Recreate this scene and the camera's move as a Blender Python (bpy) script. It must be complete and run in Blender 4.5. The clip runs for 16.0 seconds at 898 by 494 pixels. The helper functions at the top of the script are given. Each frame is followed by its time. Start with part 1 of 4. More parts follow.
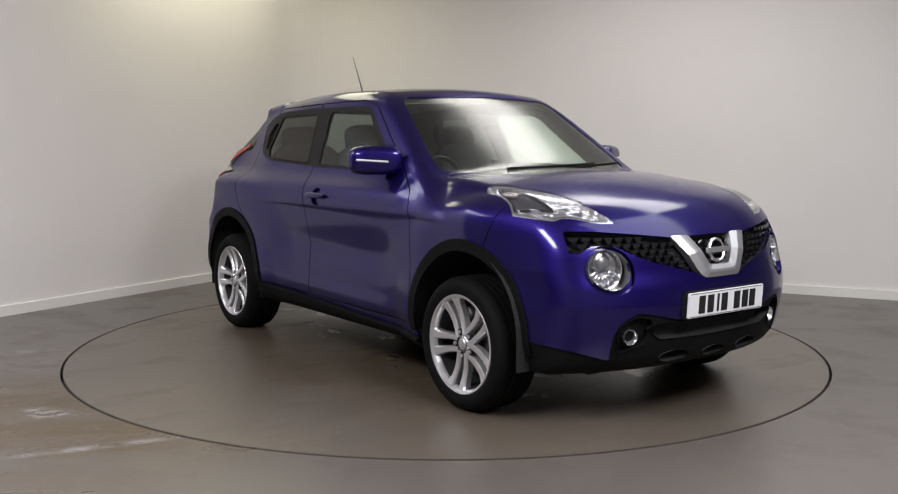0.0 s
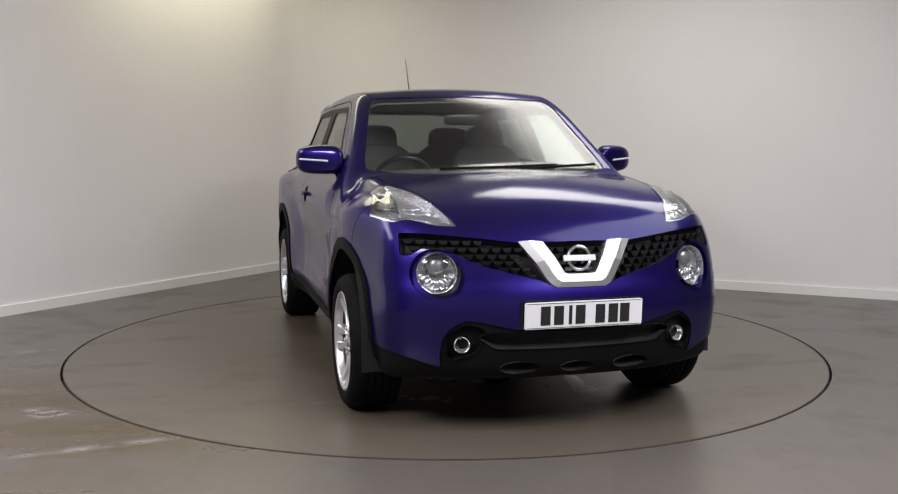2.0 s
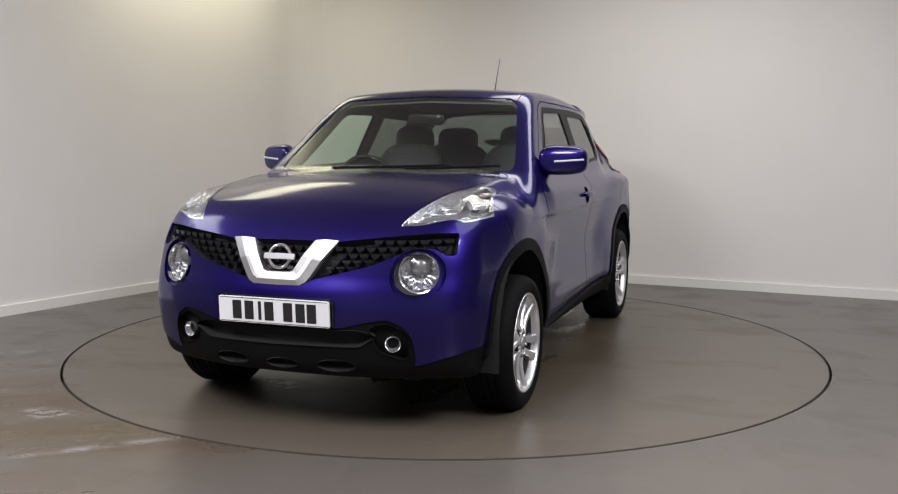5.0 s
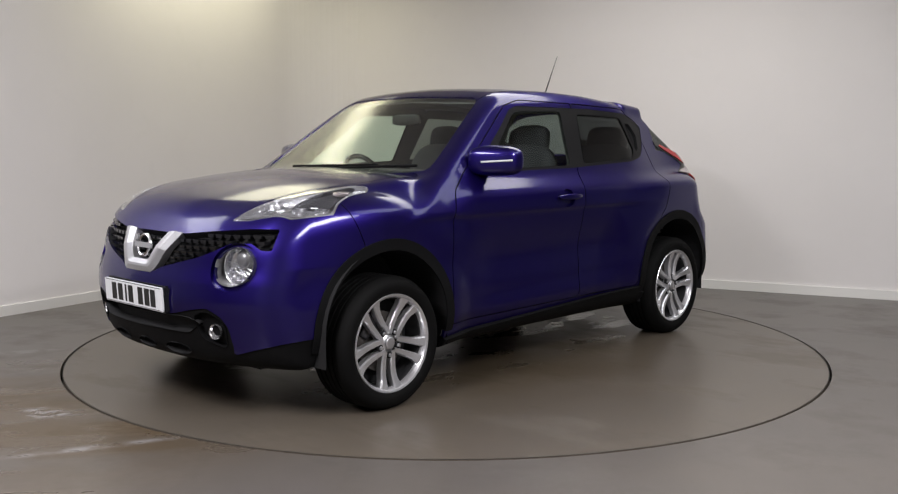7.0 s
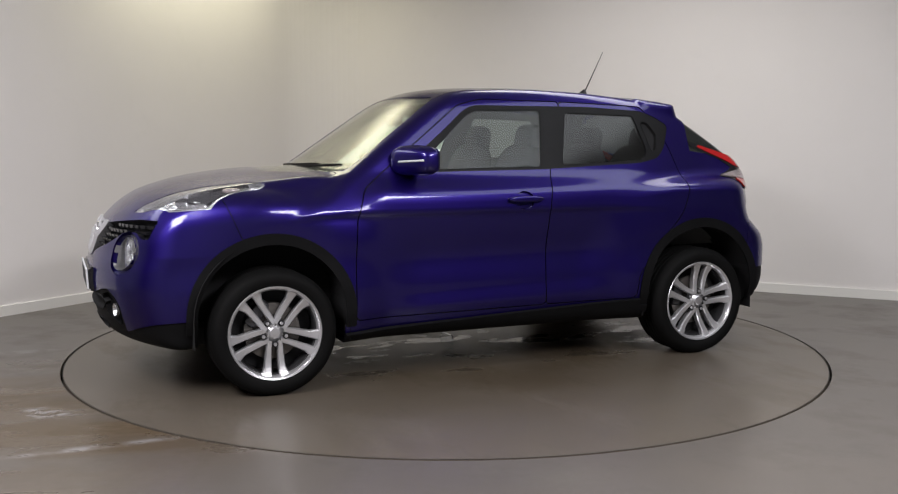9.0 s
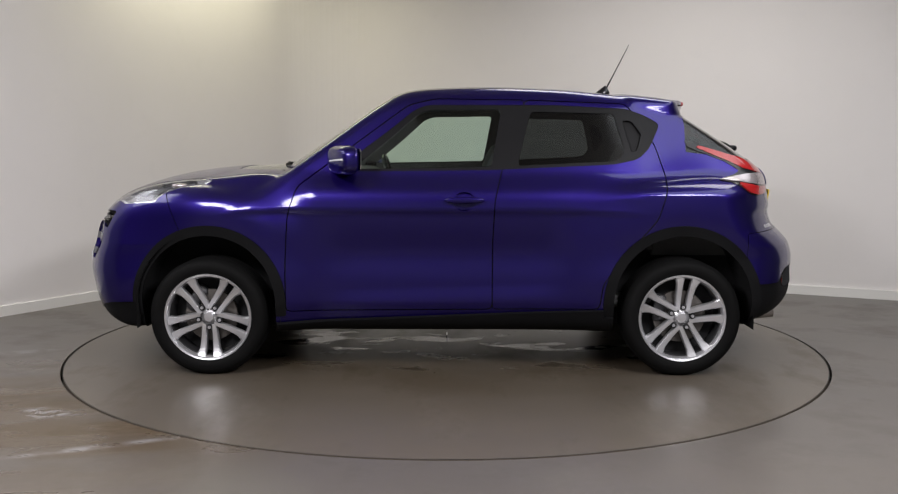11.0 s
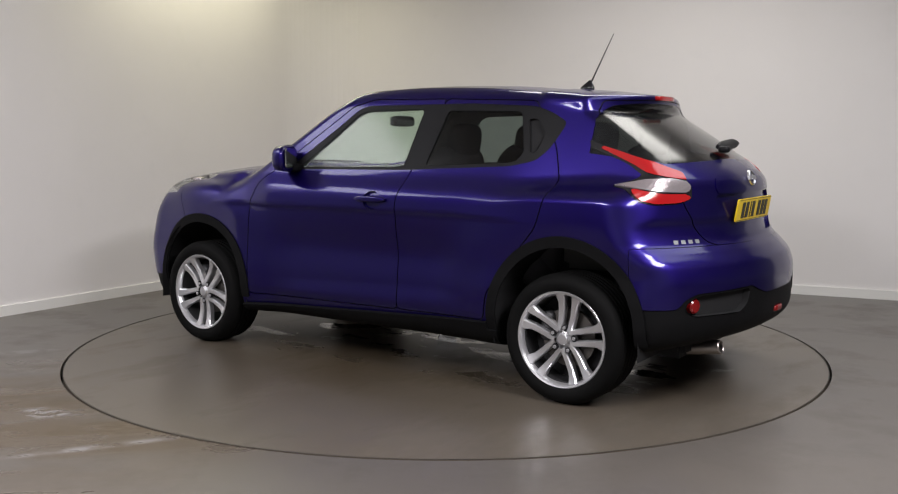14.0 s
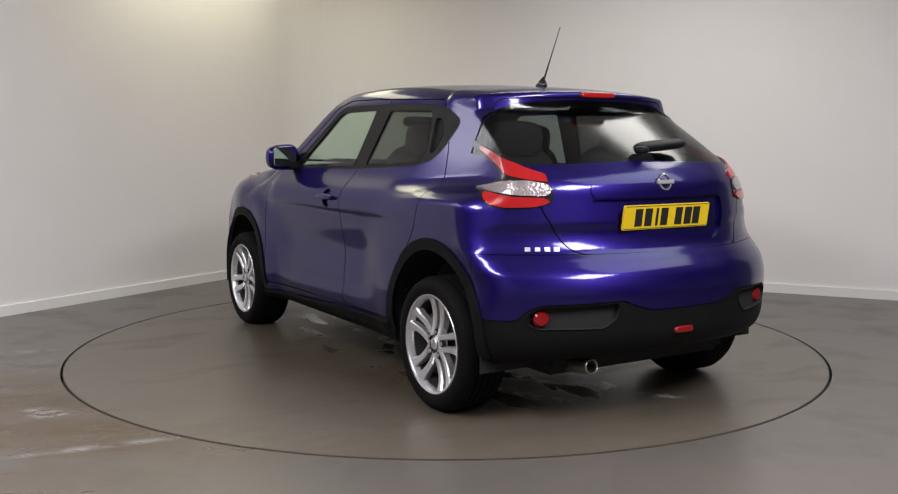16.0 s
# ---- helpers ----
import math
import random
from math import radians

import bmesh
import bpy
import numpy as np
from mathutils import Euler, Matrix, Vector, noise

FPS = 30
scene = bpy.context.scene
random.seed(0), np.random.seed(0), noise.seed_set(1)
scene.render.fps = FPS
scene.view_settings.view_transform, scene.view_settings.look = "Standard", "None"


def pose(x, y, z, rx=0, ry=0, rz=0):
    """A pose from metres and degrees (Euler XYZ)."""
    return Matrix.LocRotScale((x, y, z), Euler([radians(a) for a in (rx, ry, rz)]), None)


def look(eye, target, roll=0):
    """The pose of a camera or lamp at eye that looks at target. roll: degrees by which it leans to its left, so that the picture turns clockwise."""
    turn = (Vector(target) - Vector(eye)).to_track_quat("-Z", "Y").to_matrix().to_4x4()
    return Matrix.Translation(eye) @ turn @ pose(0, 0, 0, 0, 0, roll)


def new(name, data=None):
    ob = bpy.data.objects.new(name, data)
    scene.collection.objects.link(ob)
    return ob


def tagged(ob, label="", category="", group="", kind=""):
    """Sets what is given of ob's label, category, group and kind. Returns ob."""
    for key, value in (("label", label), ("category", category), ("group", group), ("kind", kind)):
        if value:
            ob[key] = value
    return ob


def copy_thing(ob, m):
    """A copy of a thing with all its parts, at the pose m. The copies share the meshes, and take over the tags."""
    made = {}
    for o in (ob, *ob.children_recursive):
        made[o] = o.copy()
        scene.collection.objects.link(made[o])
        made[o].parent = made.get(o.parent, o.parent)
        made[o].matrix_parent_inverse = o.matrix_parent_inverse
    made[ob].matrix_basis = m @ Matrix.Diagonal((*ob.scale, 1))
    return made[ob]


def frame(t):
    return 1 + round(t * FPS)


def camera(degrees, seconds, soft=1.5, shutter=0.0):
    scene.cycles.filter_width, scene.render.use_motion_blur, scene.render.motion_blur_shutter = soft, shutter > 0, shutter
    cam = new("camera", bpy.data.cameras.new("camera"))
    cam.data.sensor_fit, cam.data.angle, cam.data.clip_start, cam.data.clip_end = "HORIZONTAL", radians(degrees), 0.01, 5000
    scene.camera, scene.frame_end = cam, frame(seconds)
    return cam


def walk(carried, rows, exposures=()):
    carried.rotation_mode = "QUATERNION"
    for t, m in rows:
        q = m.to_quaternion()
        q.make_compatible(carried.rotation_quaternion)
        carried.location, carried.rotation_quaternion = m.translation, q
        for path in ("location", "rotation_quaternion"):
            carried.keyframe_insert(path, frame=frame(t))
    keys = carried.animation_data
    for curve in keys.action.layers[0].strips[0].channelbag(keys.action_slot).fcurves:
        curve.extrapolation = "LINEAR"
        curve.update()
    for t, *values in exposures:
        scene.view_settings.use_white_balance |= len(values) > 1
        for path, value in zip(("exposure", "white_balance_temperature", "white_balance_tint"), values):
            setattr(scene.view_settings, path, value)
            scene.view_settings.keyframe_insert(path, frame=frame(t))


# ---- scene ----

# ---- camera: it stands still on a tripod ----
cam = camera(50.12, 16.0, soft=1.2)
EYE = (0.0, -5.911, 1.252)


def tripod_pose():
    pitch, yaw = radians(-6.297), radians(0.145)
    aim = (math.sin(yaw) * math.cos(pitch), math.cos(yaw) * math.cos(pitch), math.sin(pitch))
    return look(EYE, tuple(EYE[i] + aim[i] for i in range(3)), 0.098)


walk(cam, [(0.0, tripod_pose()), (16.0, tripod_pose())])

# ---- world and exposure ----
world = bpy.data.worlds.new("dim_interior")
world.use_nodes = True
world.node_tree.nodes["Background"].inputs[0].default_value = (0.9, 0.95, 1.0, 1)
world.node_tree.nodes["Background"].inputs[1].default_value = 0.02
scene.world = world
scene.view_settings.exposure = 0.0


# ---- materials ----
def material(name, color, rough=0.5, metal=0.0, **more):
    m = bpy.data.materials.new(name)
    m.use_nodes = True
    b = m.node_tree.nodes["Principled BSDF"]
    b.inputs["Base Color"].default_value = (*color, 1)
    b.inputs["Roughness"].default_value = rough
    b.inputs["Metallic"].default_value = metal
    for k, v in more.items():
        b.inputs[k.replace("_", " ")].default_value = v
    return m


def node(m, kind, **sets):
    n = m.node_tree.nodes.new(kind)
    for k, v in sets.items():
        if k[0].isupper():
            n.inputs[k.replace("_", " ")].default_value = v
        else:
            setattr(n, k, v)
    return n


def link(m, a, b):
    m.node_tree.links.new(a, b)


def bsdf(m):
    return m.node_tree.nodes["Principled BSDF"]


MAT = {}


def math_node(m, op, a, b=None):
    n = node(m, "ShaderNodeMath", operation=op, use_clamp=(op != "SUBTRACT"))
    for i, v in enumerate((a, b)):
        if v is None:
            continue
        if isinstance(v, (int, float)):
            n.inputs[i].default_value = v
        else:
            link(m, v, n.inputs[i])
    return n.outputs[0]


def place_of(m, center, stretch=(1, 1, 1), turn=0.0):
    tc = node(m, "ShaderNodeTexCoord")
    mp = node(m, "ShaderNodeMapping", vector_type="TEXTURE")
    mp.inputs["Location"].default_value = (*center, 0)
    mp.inputs["Rotation"].default_value = (0, 0, radians(turn))
    mp.inputs["Scale"].default_value = stretch
    link(m, tc.outputs["Object"], mp.inputs["Vector"])
    return mp.outputs[0]


def spot(m, center, size, turn=0.0, soft=0.6):
    """1 inside an ellipse on the ground, fading to 0 at its edge."""
    ln = node(m, "ShaderNodeVectorMath", operation="LENGTH")
    link(m, place_of(m, center, (size[0], size[1], 1), turn), ln.inputs[0])
    r = node(m, "ShaderNodeMapRange", interpolation_type="SMOOTHSTEP")
    r.inputs["From Min"].default_value, r.inputs["From Max"].default_value = 1.0, 1.0 - soft
    link(m, ln.outputs["Value"], r.inputs["Value"])
    return r.outputs[0]


def cloud(m, scale, low, high, stretch=(1, 1, 1), turn=0.0, detail=5.0, rough=0.6, at=(0, 0)):
    n = node(m, "ShaderNodeTexNoise", Scale=scale, Detail=detail, Roughness=rough)
    link(m, place_of(m, at, stretch, turn), n.inputs["Vector"])
    r = node(m, "ShaderNodeMapRange")
    r.inputs["From Min"].default_value, r.inputs["From Max"].default_value = low, high
    link(m, n.outputs["Fac"], r.inputs["Value"])
    return r.outputs[0]


def tint(m, base, fac, color):
    mix = node(m, "ShaderNodeMix", data_type="RGBA")
    if isinstance(base, tuple):
        mix.inputs[6].default_value = (*base, 1)
    else:
        link(m, base, mix.inputs[6])
    mix.inputs[7].default_value = (*color, 1)
    link(m, fac, mix.inputs[0])
    return mix.outputs[2]


def coated_ground(name, disc):
    m = material(name, (0.12, 0.108, 0.097), 0.34)
    b = bsdf(m)
    col = tint(m, (0.102, 0.087, 0.070) if disc else (0.099, 0.089, 0.080), cloud(m, 1.1, .38, .66), (0.110, 0.092, 0.072) if disc else (0.109, 0.096, 0.084))
    col = tint(m, col, math_node(m, "MULTIPLY", cloud(m, 7.0, .45, .75, (1, 1, 1)), .35), (0.088, 0.078, 0.068))
    speck = cloud(m, 60.0, .70, .76, detail=2.0)
    col = tint(m, col, math_node(m, "MULTIPLY", speck, .5), (0.05, 0.045, 0.04))
    if disc:
        # brown tone round the middle, deepened to put the car's shade into it
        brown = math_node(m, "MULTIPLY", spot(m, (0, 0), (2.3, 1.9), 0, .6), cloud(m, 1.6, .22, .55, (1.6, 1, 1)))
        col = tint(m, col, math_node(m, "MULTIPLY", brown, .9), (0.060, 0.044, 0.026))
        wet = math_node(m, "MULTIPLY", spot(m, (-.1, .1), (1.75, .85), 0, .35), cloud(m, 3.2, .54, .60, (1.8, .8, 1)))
        # small pale marks, broken up by noise, at set points of the deck
        pale_spots = None
        for c, sz, tn in (((.65, .31), (.13, .055), 8), ((-.20, .35), (.06, .03), 0), ((-1.19, .34), (.16, .07), 20), ((-.78, .22), (.10, .05), -10), ((-1.40, .26), (.15, .06), 30),
                          ((.95, -.10), (.11, .06), 0), ((-1.05, .10), (.22, .05), 15), ((.46, .06), (.08, .04), 0), ((-1.62, -.24), (.14, .06), 40), ((1.25, -.45), (.2, .08), 60), ((-.95, -.40), (.18, .06), -20)):
            sp = spot(m, c, sz, tn, .5)
            pale_spots = sp if pale_spots is None else math_node(m, "MAXIMUM", pale_spots, sp)
        pale_spots = math_node(m, "MULTIPLY", pale_spots, cloud(m, 13.0, .47, .54))
        dull = math_node(m, "MULTIPLY", cloud(m, 2.2, .52, .64, (1, 2.2, 1)), .4)
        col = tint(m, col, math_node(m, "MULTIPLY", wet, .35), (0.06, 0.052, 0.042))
        col = tint(m, col, math_node(m, "MULTIPLY", pale_spots, .8), (0.40, 0.39, 0.37))
    else:
        zone = spot(m, (-2.25, -1.70), (2.3, 1.45), 12, .6)
        streak = cloud(m, 1.3, .34, .55, (2.6, .55, 1), 14)
        brown = math_node(m, "MULTIPLY", zone, streak)
        col = tint(m, col, math_node(m, "MULTIPLY", brown, .85), (0.078, 0.052, 0.025))
        pale = math_node(m, "MULTIPLY", spot(m, (-1.44, -2.08), (.62, .05), 23, .9), cloud(m, 9.0, .35, .6))
        pale = math_node(m, "MAXIMUM", pale, math_node(m, "MULTIPLY", spot(m, (-1.85, -1.58), (.17, .10), -30, .5), cloud(m, 16.0, .46, .56)))
        pale = math_node(m, "MAXIMUM", pale, math_node(m, "MULTIPLY", spot(m, (-2.55, -.30), (.30, .07), 20, .8), cloud(m, 8.0, .42, .58)))
        col = tint(m, col, math_node(m, "MULTIPLY", pale, .7), (0.26, 0.25, 0.25))
        wet = math_node(m, "MULTIPLY", brown, cloud(m, 2.0, .50, .62, (2, .7, 1), 14))
        dull = math_node(m, "MULTIPLY", cloud(m, 1.8, .50, .66), .4)
    link(m, col, b.inputs["Base Color"])
    r = node(m, "ShaderNodeMapRange", To_Min=0.33, To_Max=0.06)
    link(m, wet, r.inputs["Value"])
    r2 = math_node(m, "ADD", r.outputs[0], math_node(m, "MULTIPLY", dull, .3))
    link(m, r2, b.inputs["Roughness"])
    n = node(m, "ShaderNodeTexNoise", Scale=140.0, Detail=3.0)
    link(m, place_of(m, (0, 0)), n.inputs["Vector"])
    bu = node(m, "ShaderNodeBump", Strength=0.08, Distance=0.002)
    link(m, n.outputs["Fac"], bu.inputs["Height"])
    link(m, bu.outputs[0], b.inputs["Normal"])
    return m


def wall_paint():
    m = material("wall_paint", (0.78, 0.765, 0.75), 0.7)
    col = tint(m, (0.775, 0.748, 0.735), cloud(m, .9, .35, .65), (0.80, 0.772, 0.76))
    col = tint(m, col, math_node(m, "MULTIPLY", cloud(m, 5.0, .60, .80), .25), (0.70, 0.685, 0.67))
    link(m, col, bsdf(m).inputs["Base Color"])
    n = node(m, "ShaderNodeTexNoise", Scale=90.0, Detail=3.0)
    link(m, place_of(m, (0, 0)), n.inputs["Vector"])
    bu = node(m, "ShaderNodeBump", Strength=0.06, Distance=0.002)
    link(m, n.outputs["Fac"], bu.inputs["Height"])
    link(m, bu.outputs[0], bsdf(m).inputs["Normal"])
    return m


MAT["wall"] = wall_paint()
MAT["floor"] = coated_ground("floor_coating", False)
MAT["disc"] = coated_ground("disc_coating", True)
MAT["seam"] = material("seam_rubber", (0.015, 0.015, 0.015), 0.8)
MAT["edge"] = material("worn_edge_metal", (0.035, 0.032, 0.03), 0.5, 0.3)
MAT["trim"] = material("baseboard_paint", (0.8, 0.79, 0.76), 0.5)
MAT["ceil"] = material("ceiling_paint", (0.82, 0.81, 0.79), 0.8)


# ---- mesh helpers ----
def mesh_ob(name, verts, faces, mat, parent=None, label="", smooth=False):
    me = bpy.data.meshes.new(name)
    me.from_pydata([tuple(v) for v in verts], [], [tuple(f) for f in faces])
    me.materials.append(mat)
    if smooth:
        me.polygons.foreach_set("use_smooth", [True] * len(me.polygons))
    me.update()
    ob = new(name, me)
    if parent:
        ob.parent = parent
    if label:
        ob["label"] = label
    return ob


def part(name, bm, mat, parent=None, label="", smooth=False):
    me = bpy.data.meshes.new(name)
    bm.normal_update()
    bm.to_mesh(me)
    bm.free()
    me.materials.append(mat)
    if smooth:
        me.polygons.foreach_set("use_smooth", [True] * len(me.polygons))
    ob = new(name, me)
    if parent:
        ob.parent = parent
    if label:
        ob["label"] = label
    return ob


def box_bm(x0, x1, y0, y1, z0, z1, bevel=0.0):
    bm = bmesh.new()
    bmesh.ops.create_cube(bm, size=1)
    for v in bm.verts:
        v.co = Vector((x0 + (v.co.x + .5) * (x1 - x0), y0 + (v.co.y + .5) * (y1 - y0), z0 + (v.co.z + .5) * (z1 - z0)))
    if bevel:
        bmesh.ops.bevel(bm, geom=bm.edges[:], offset=bevel, segments=2, affect="EDGES")
    return bm


# ---- the room ----
CEILING = 3.1
DISC_R = 2.232


def room_outline():
    """Inner line of the walls, counter-clockwise from the left rear: the rounded corner lies behind the car."""
    corner = Vector((-1.303, 3.90))
    a, b = Vector((-0.526, -0.850)), Vector((0.906, -0.423))
    half = math.acos(a.dot(b)) / 2
    r = 0.6
    bis = (a + b).normalized()
    c = corner + bis * (r / math.sin(half))
    p, q = corner + a * (r / math.tan(half)), corner + b * (r / math.tan(half))
    a0 = math.atan2(p.y - c.y, p.x - c.x)
    a1 = math.atan2(q.y - c.y, q.x - c.x)
    while a1 > a0:
        a1 -= 2 * math.pi
    arc = [(c.x + r * math.cos(a0 + (a1 - a0) * i / 16), c.y + r * math.sin(a0 + (a1 - a0) * i / 16)) for i in range(17)]
    left, right = corner + a * 13.0, corner + b * 9.5
    near_left, near_right = corner + a * 5.4, corner + b * 6.8
    return {"west": [tuple(left), arc[0]], "corner": arc, "west_far": [tuple(left), tuple(near_left)], "north_far": [tuple(near_right), tuple(right)], "studio": [tuple(near_left)] + arc + [tuple(near_right)], "north": [arc[-1], tuple(right)],
            "east": [tuple(right), (right.x, left.y)], "south": [(right.x, left.y), tuple(left)]}


def wall_strip(name, line, z0, z1, thick, mat, parent=None, cap=True):
    """A wall or board along a line, with its thickness to the outside (the line's left)."""
    n = len(line)
    out = []
    for i in range(n):
        p = Vector(line[i])
        d = Vector(line[min(i + 1, n - 1)]) - Vector(line[max(i - 1, 0)])
        d.normalize()
        out.append(p + Vector((-d.y, d.x)) * thick)
    verts, faces = [], []
    for i in range(n):
        for q in (line[i], out[i]):
            verts += [(q[0], q[1], z0), (q[0], q[1], z1)]
    for i in range(n - 1):
        k, m = 4 * i, 4 * i + 4
        faces += [(k, m, m + 1, k + 1), (k + 2, k + 3, m + 3, m + 2), (k + 1, m + 1, m + 3, k + 3), (k, k + 2, m + 2, m)]
    faces += [(0, 1, 3, 2), (4 * n - 4, 4 * n - 2, 4 * n - 1, 4 * n - 3)]
    return mesh_ob(name, verts, faces, mat, parent)


OUT = room_outline()
back = OUT["studio"]
tagged(wall_strip("wall_north", back, 0, CEILING, 0.15, MAT["wall"]), "off-white painted studio wall with a rounded corner", "wall", kind="structure")
# walls out of view, added in dark grey to dim the doors' reflections
MAT["hall"] = material("dark_hall_paint", (0.19, 0.19, 0.195), 0.8)
tagged(wall_strip("wall_west", OUT["west_far"], 0, CEILING, 0.15, MAT["hall"]), "dark grey side wall beyond the white set", "wall", kind="structure")
tagged(wall_strip("wall_northeast", OUT["north_far"], 0, CEILING, 0.15, MAT["hall"]), "dark grey wall beyond the white set", "wall", kind="structure")
tagged(wall_strip("wall_east", OUT["east"], 0, CEILING, 0.15, MAT["hall"]), "dark grey side wall of the hall", "wall", kind="structure")
tagged(wall_strip("wall_south", OUT["south"], 0, CEILING, 0.15, MAT["hall"]), "dark grey wall behind the tripod", "wall", kind="structure")
tagged(wall_strip("baseboard", back, 0.0, 0.075, -0.016, MAT["trim"]), "white painted baseboard along the studio wall", "baseboard", kind="structure")
xs = [p[0] for k in OUT for p in OUT[k]]
ys = [p[1] for k in OUT for p in OUT[k]]
tagged(part("ceiling", box_bm(min(xs) - .2, max(xs) + .2, min(ys) - .2, max(ys) + .2, CEILING, CEILING + 0.1), MAT["ceil"]), "plain painted studio ceiling", "ceiling", kind="structure")


def ring(name, r0, r1, z, mat, outer=None, n=160, depth=0.05):
    verts, faces = [], []
    for i in range(n):
        c, s = math.cos(2 * math.pi * i / n), math.sin(2 * math.pi * i / n)
        if outer:
            k = min((outer[1] / c if c > 0 else outer[0] / c) if abs(c) > 1e-6 else 1e9, (outer[3] / s if s > 0 else outer[2] / s) if abs(s) > 1e-6 else 1e9)
            q = (k * c, k * s)
        else:
            q = (r1 * c, r1 * s)
        verts += [(r0 * c, r0 * s, z), (q[0], q[1], z), (r0 * c, r0 * s, z - depth)]
    for i in range(n):
        k, m = 3 * i, 3 * ((i + 1) % n)
        faces += [(k, k + 1, m + 1, m), (k + 2, k, m, m + 2)]
    return mesh_ob(name, verts, faces, mat)


tagged(ring("floor", DISC_R + 0.013, 0, 0.0, MAT["floor"], (min(xs) - .2, max(xs) + .2, min(ys) - .2, max(ys) + .2)), "grey-brown coated floor with stains", "floor", kind="structure")


def turntable():
    ob = tagged(new("turntable"), "round grey-brown turntable set flush in the floor", "turntable")
    n = 160
    rim = [(DISC_R * math.cos(2 * math.pi * i / n), DISC_R * math.sin(2 * math.pi * i / n)) for i in range(n)]
    verts = [(x, y, 0) for x, y in rim] + [(x, y, -0.05) for x, y in rim]
    faces = [tuple(range(n))] + [(i, i + n, (i + 1) % n + n, (i + 1) % n) for i in range(n)]
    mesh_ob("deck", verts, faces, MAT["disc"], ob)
    edge = [(q[0] * k, q[1] * k, z) for k, z in ((1.0, .0015), (.9985, .0015), (.9985, -.001)) for q in rim]
    mesh_ob("edge_strip", edge, [(i + n * j, (i + 1) % n + n * j, (i + 1) % n + n * (j + 1), i + n * (j + 1)) for i in range(n) for j in (0, 1)], MAT["edge"], ob, "dark metal edge strip")
    return ob


TURNTABLE = turntable()
tagged(part("pit", box_bm(-2.5, 2.5, -2.5, 2.5, -0.12, -0.06), MAT["seam"]), "dark pit under the turntable", "pit", kind="structure")


def ceiling_light(x, y, turn, length, width, watts, color):
    ob = tagged(new("ceiling_light"), "long fluorescent ceiling light with a white housing", "ceiling light", "ceiling lights")
    ob.matrix_world = pose(x, y, CEILING - 0.001, 0, 0, turn)
    part("housing", box_bm(-length / 2 - .03, length / 2 + .03, -width / 2 - .03, width / 2 + .03, -0.05, 0, 0.008), MAT["trim"], ob)
    la = bpy.data.lights.new("tube", "AREA")
    la.shape, la.size, la.size_y, la.energy, la.color = "RECTANGLE", length, width, watts, color
    lo = new("tube", la)
    lo.matrix_world = pose(x, y, CEILING - 0.056, 0, 0, turn)
    return ob


ceiling_light(-1.75, 2.15, 58, 2.0, 0.7, 19, (1.0, 0.955, 0.68))
ceiling_light(1.5, 0.8, -25, 2.4, 1.0, 40, (1.0, 0.97, 0.92))
ceiling_light(-3.7, -1.0, 58, 2.4, 1.2, 49, (0.94, 0.945, 1.0))
ceiling_light(2.4, -1.5, 60, 2.4, 1.4, 27, (0.90, 0.945, 1.0))
ceiling_light(-2.2, -4.2, 90, 2.0, 1.0, 214, (1.0, 0.97, 1.0))
ceiling_light(2.2, -4.2, 90, 2.0, 1.0, 206, (1.0, 0.97, 1.0))

# ---- car materials ----
def violet_paint():
    m = material("violet_metallic_paint", (0.015, 0.008, 0.12), 0.40, 0.85, Coat_Weight=0.95, Coat_Roughness=0.12, Coat_IOR=1.46)
    bsdf(m).inputs["Specular Tint"].default_value = (0.38, 0.34, 0.50, 1)
    b = bsdf(m)
    tc = node(m, "ShaderNodeTexCoord")
    vo = node(m, "ShaderNodeTexVoronoi", Scale=900.0)
    link(m, tc.outputs["Object"], vo.inputs["Vector"])
    ramp = node(m, "ShaderNodeMapRange", To_Min=0.34, To_Max=0.48)
    link(m, vo.outputs["Color"], ramp.inputs["Value"])
    link(m, ramp.outputs["Result"], b.inputs["Roughness"])
    n = node(m, "ShaderNodeTexNoise", Scale=3.0, Detail=3.0)
    link(m, tc.outputs["Object"], n.inputs["Vector"])
    mix = node(m, "ShaderNodeMix", data_type="RGBA")
    mix.inputs[6].default_value, mix.inputs[7].default_value = (0.0104, 0.0044, 0.104, 1), (0.0130, 0.0056, 0.124, 1)
    link(m, n.outputs["Fac"], mix.inputs[0])
    link(m, mix.outputs[2], b.inputs["Base Color"])
    return m


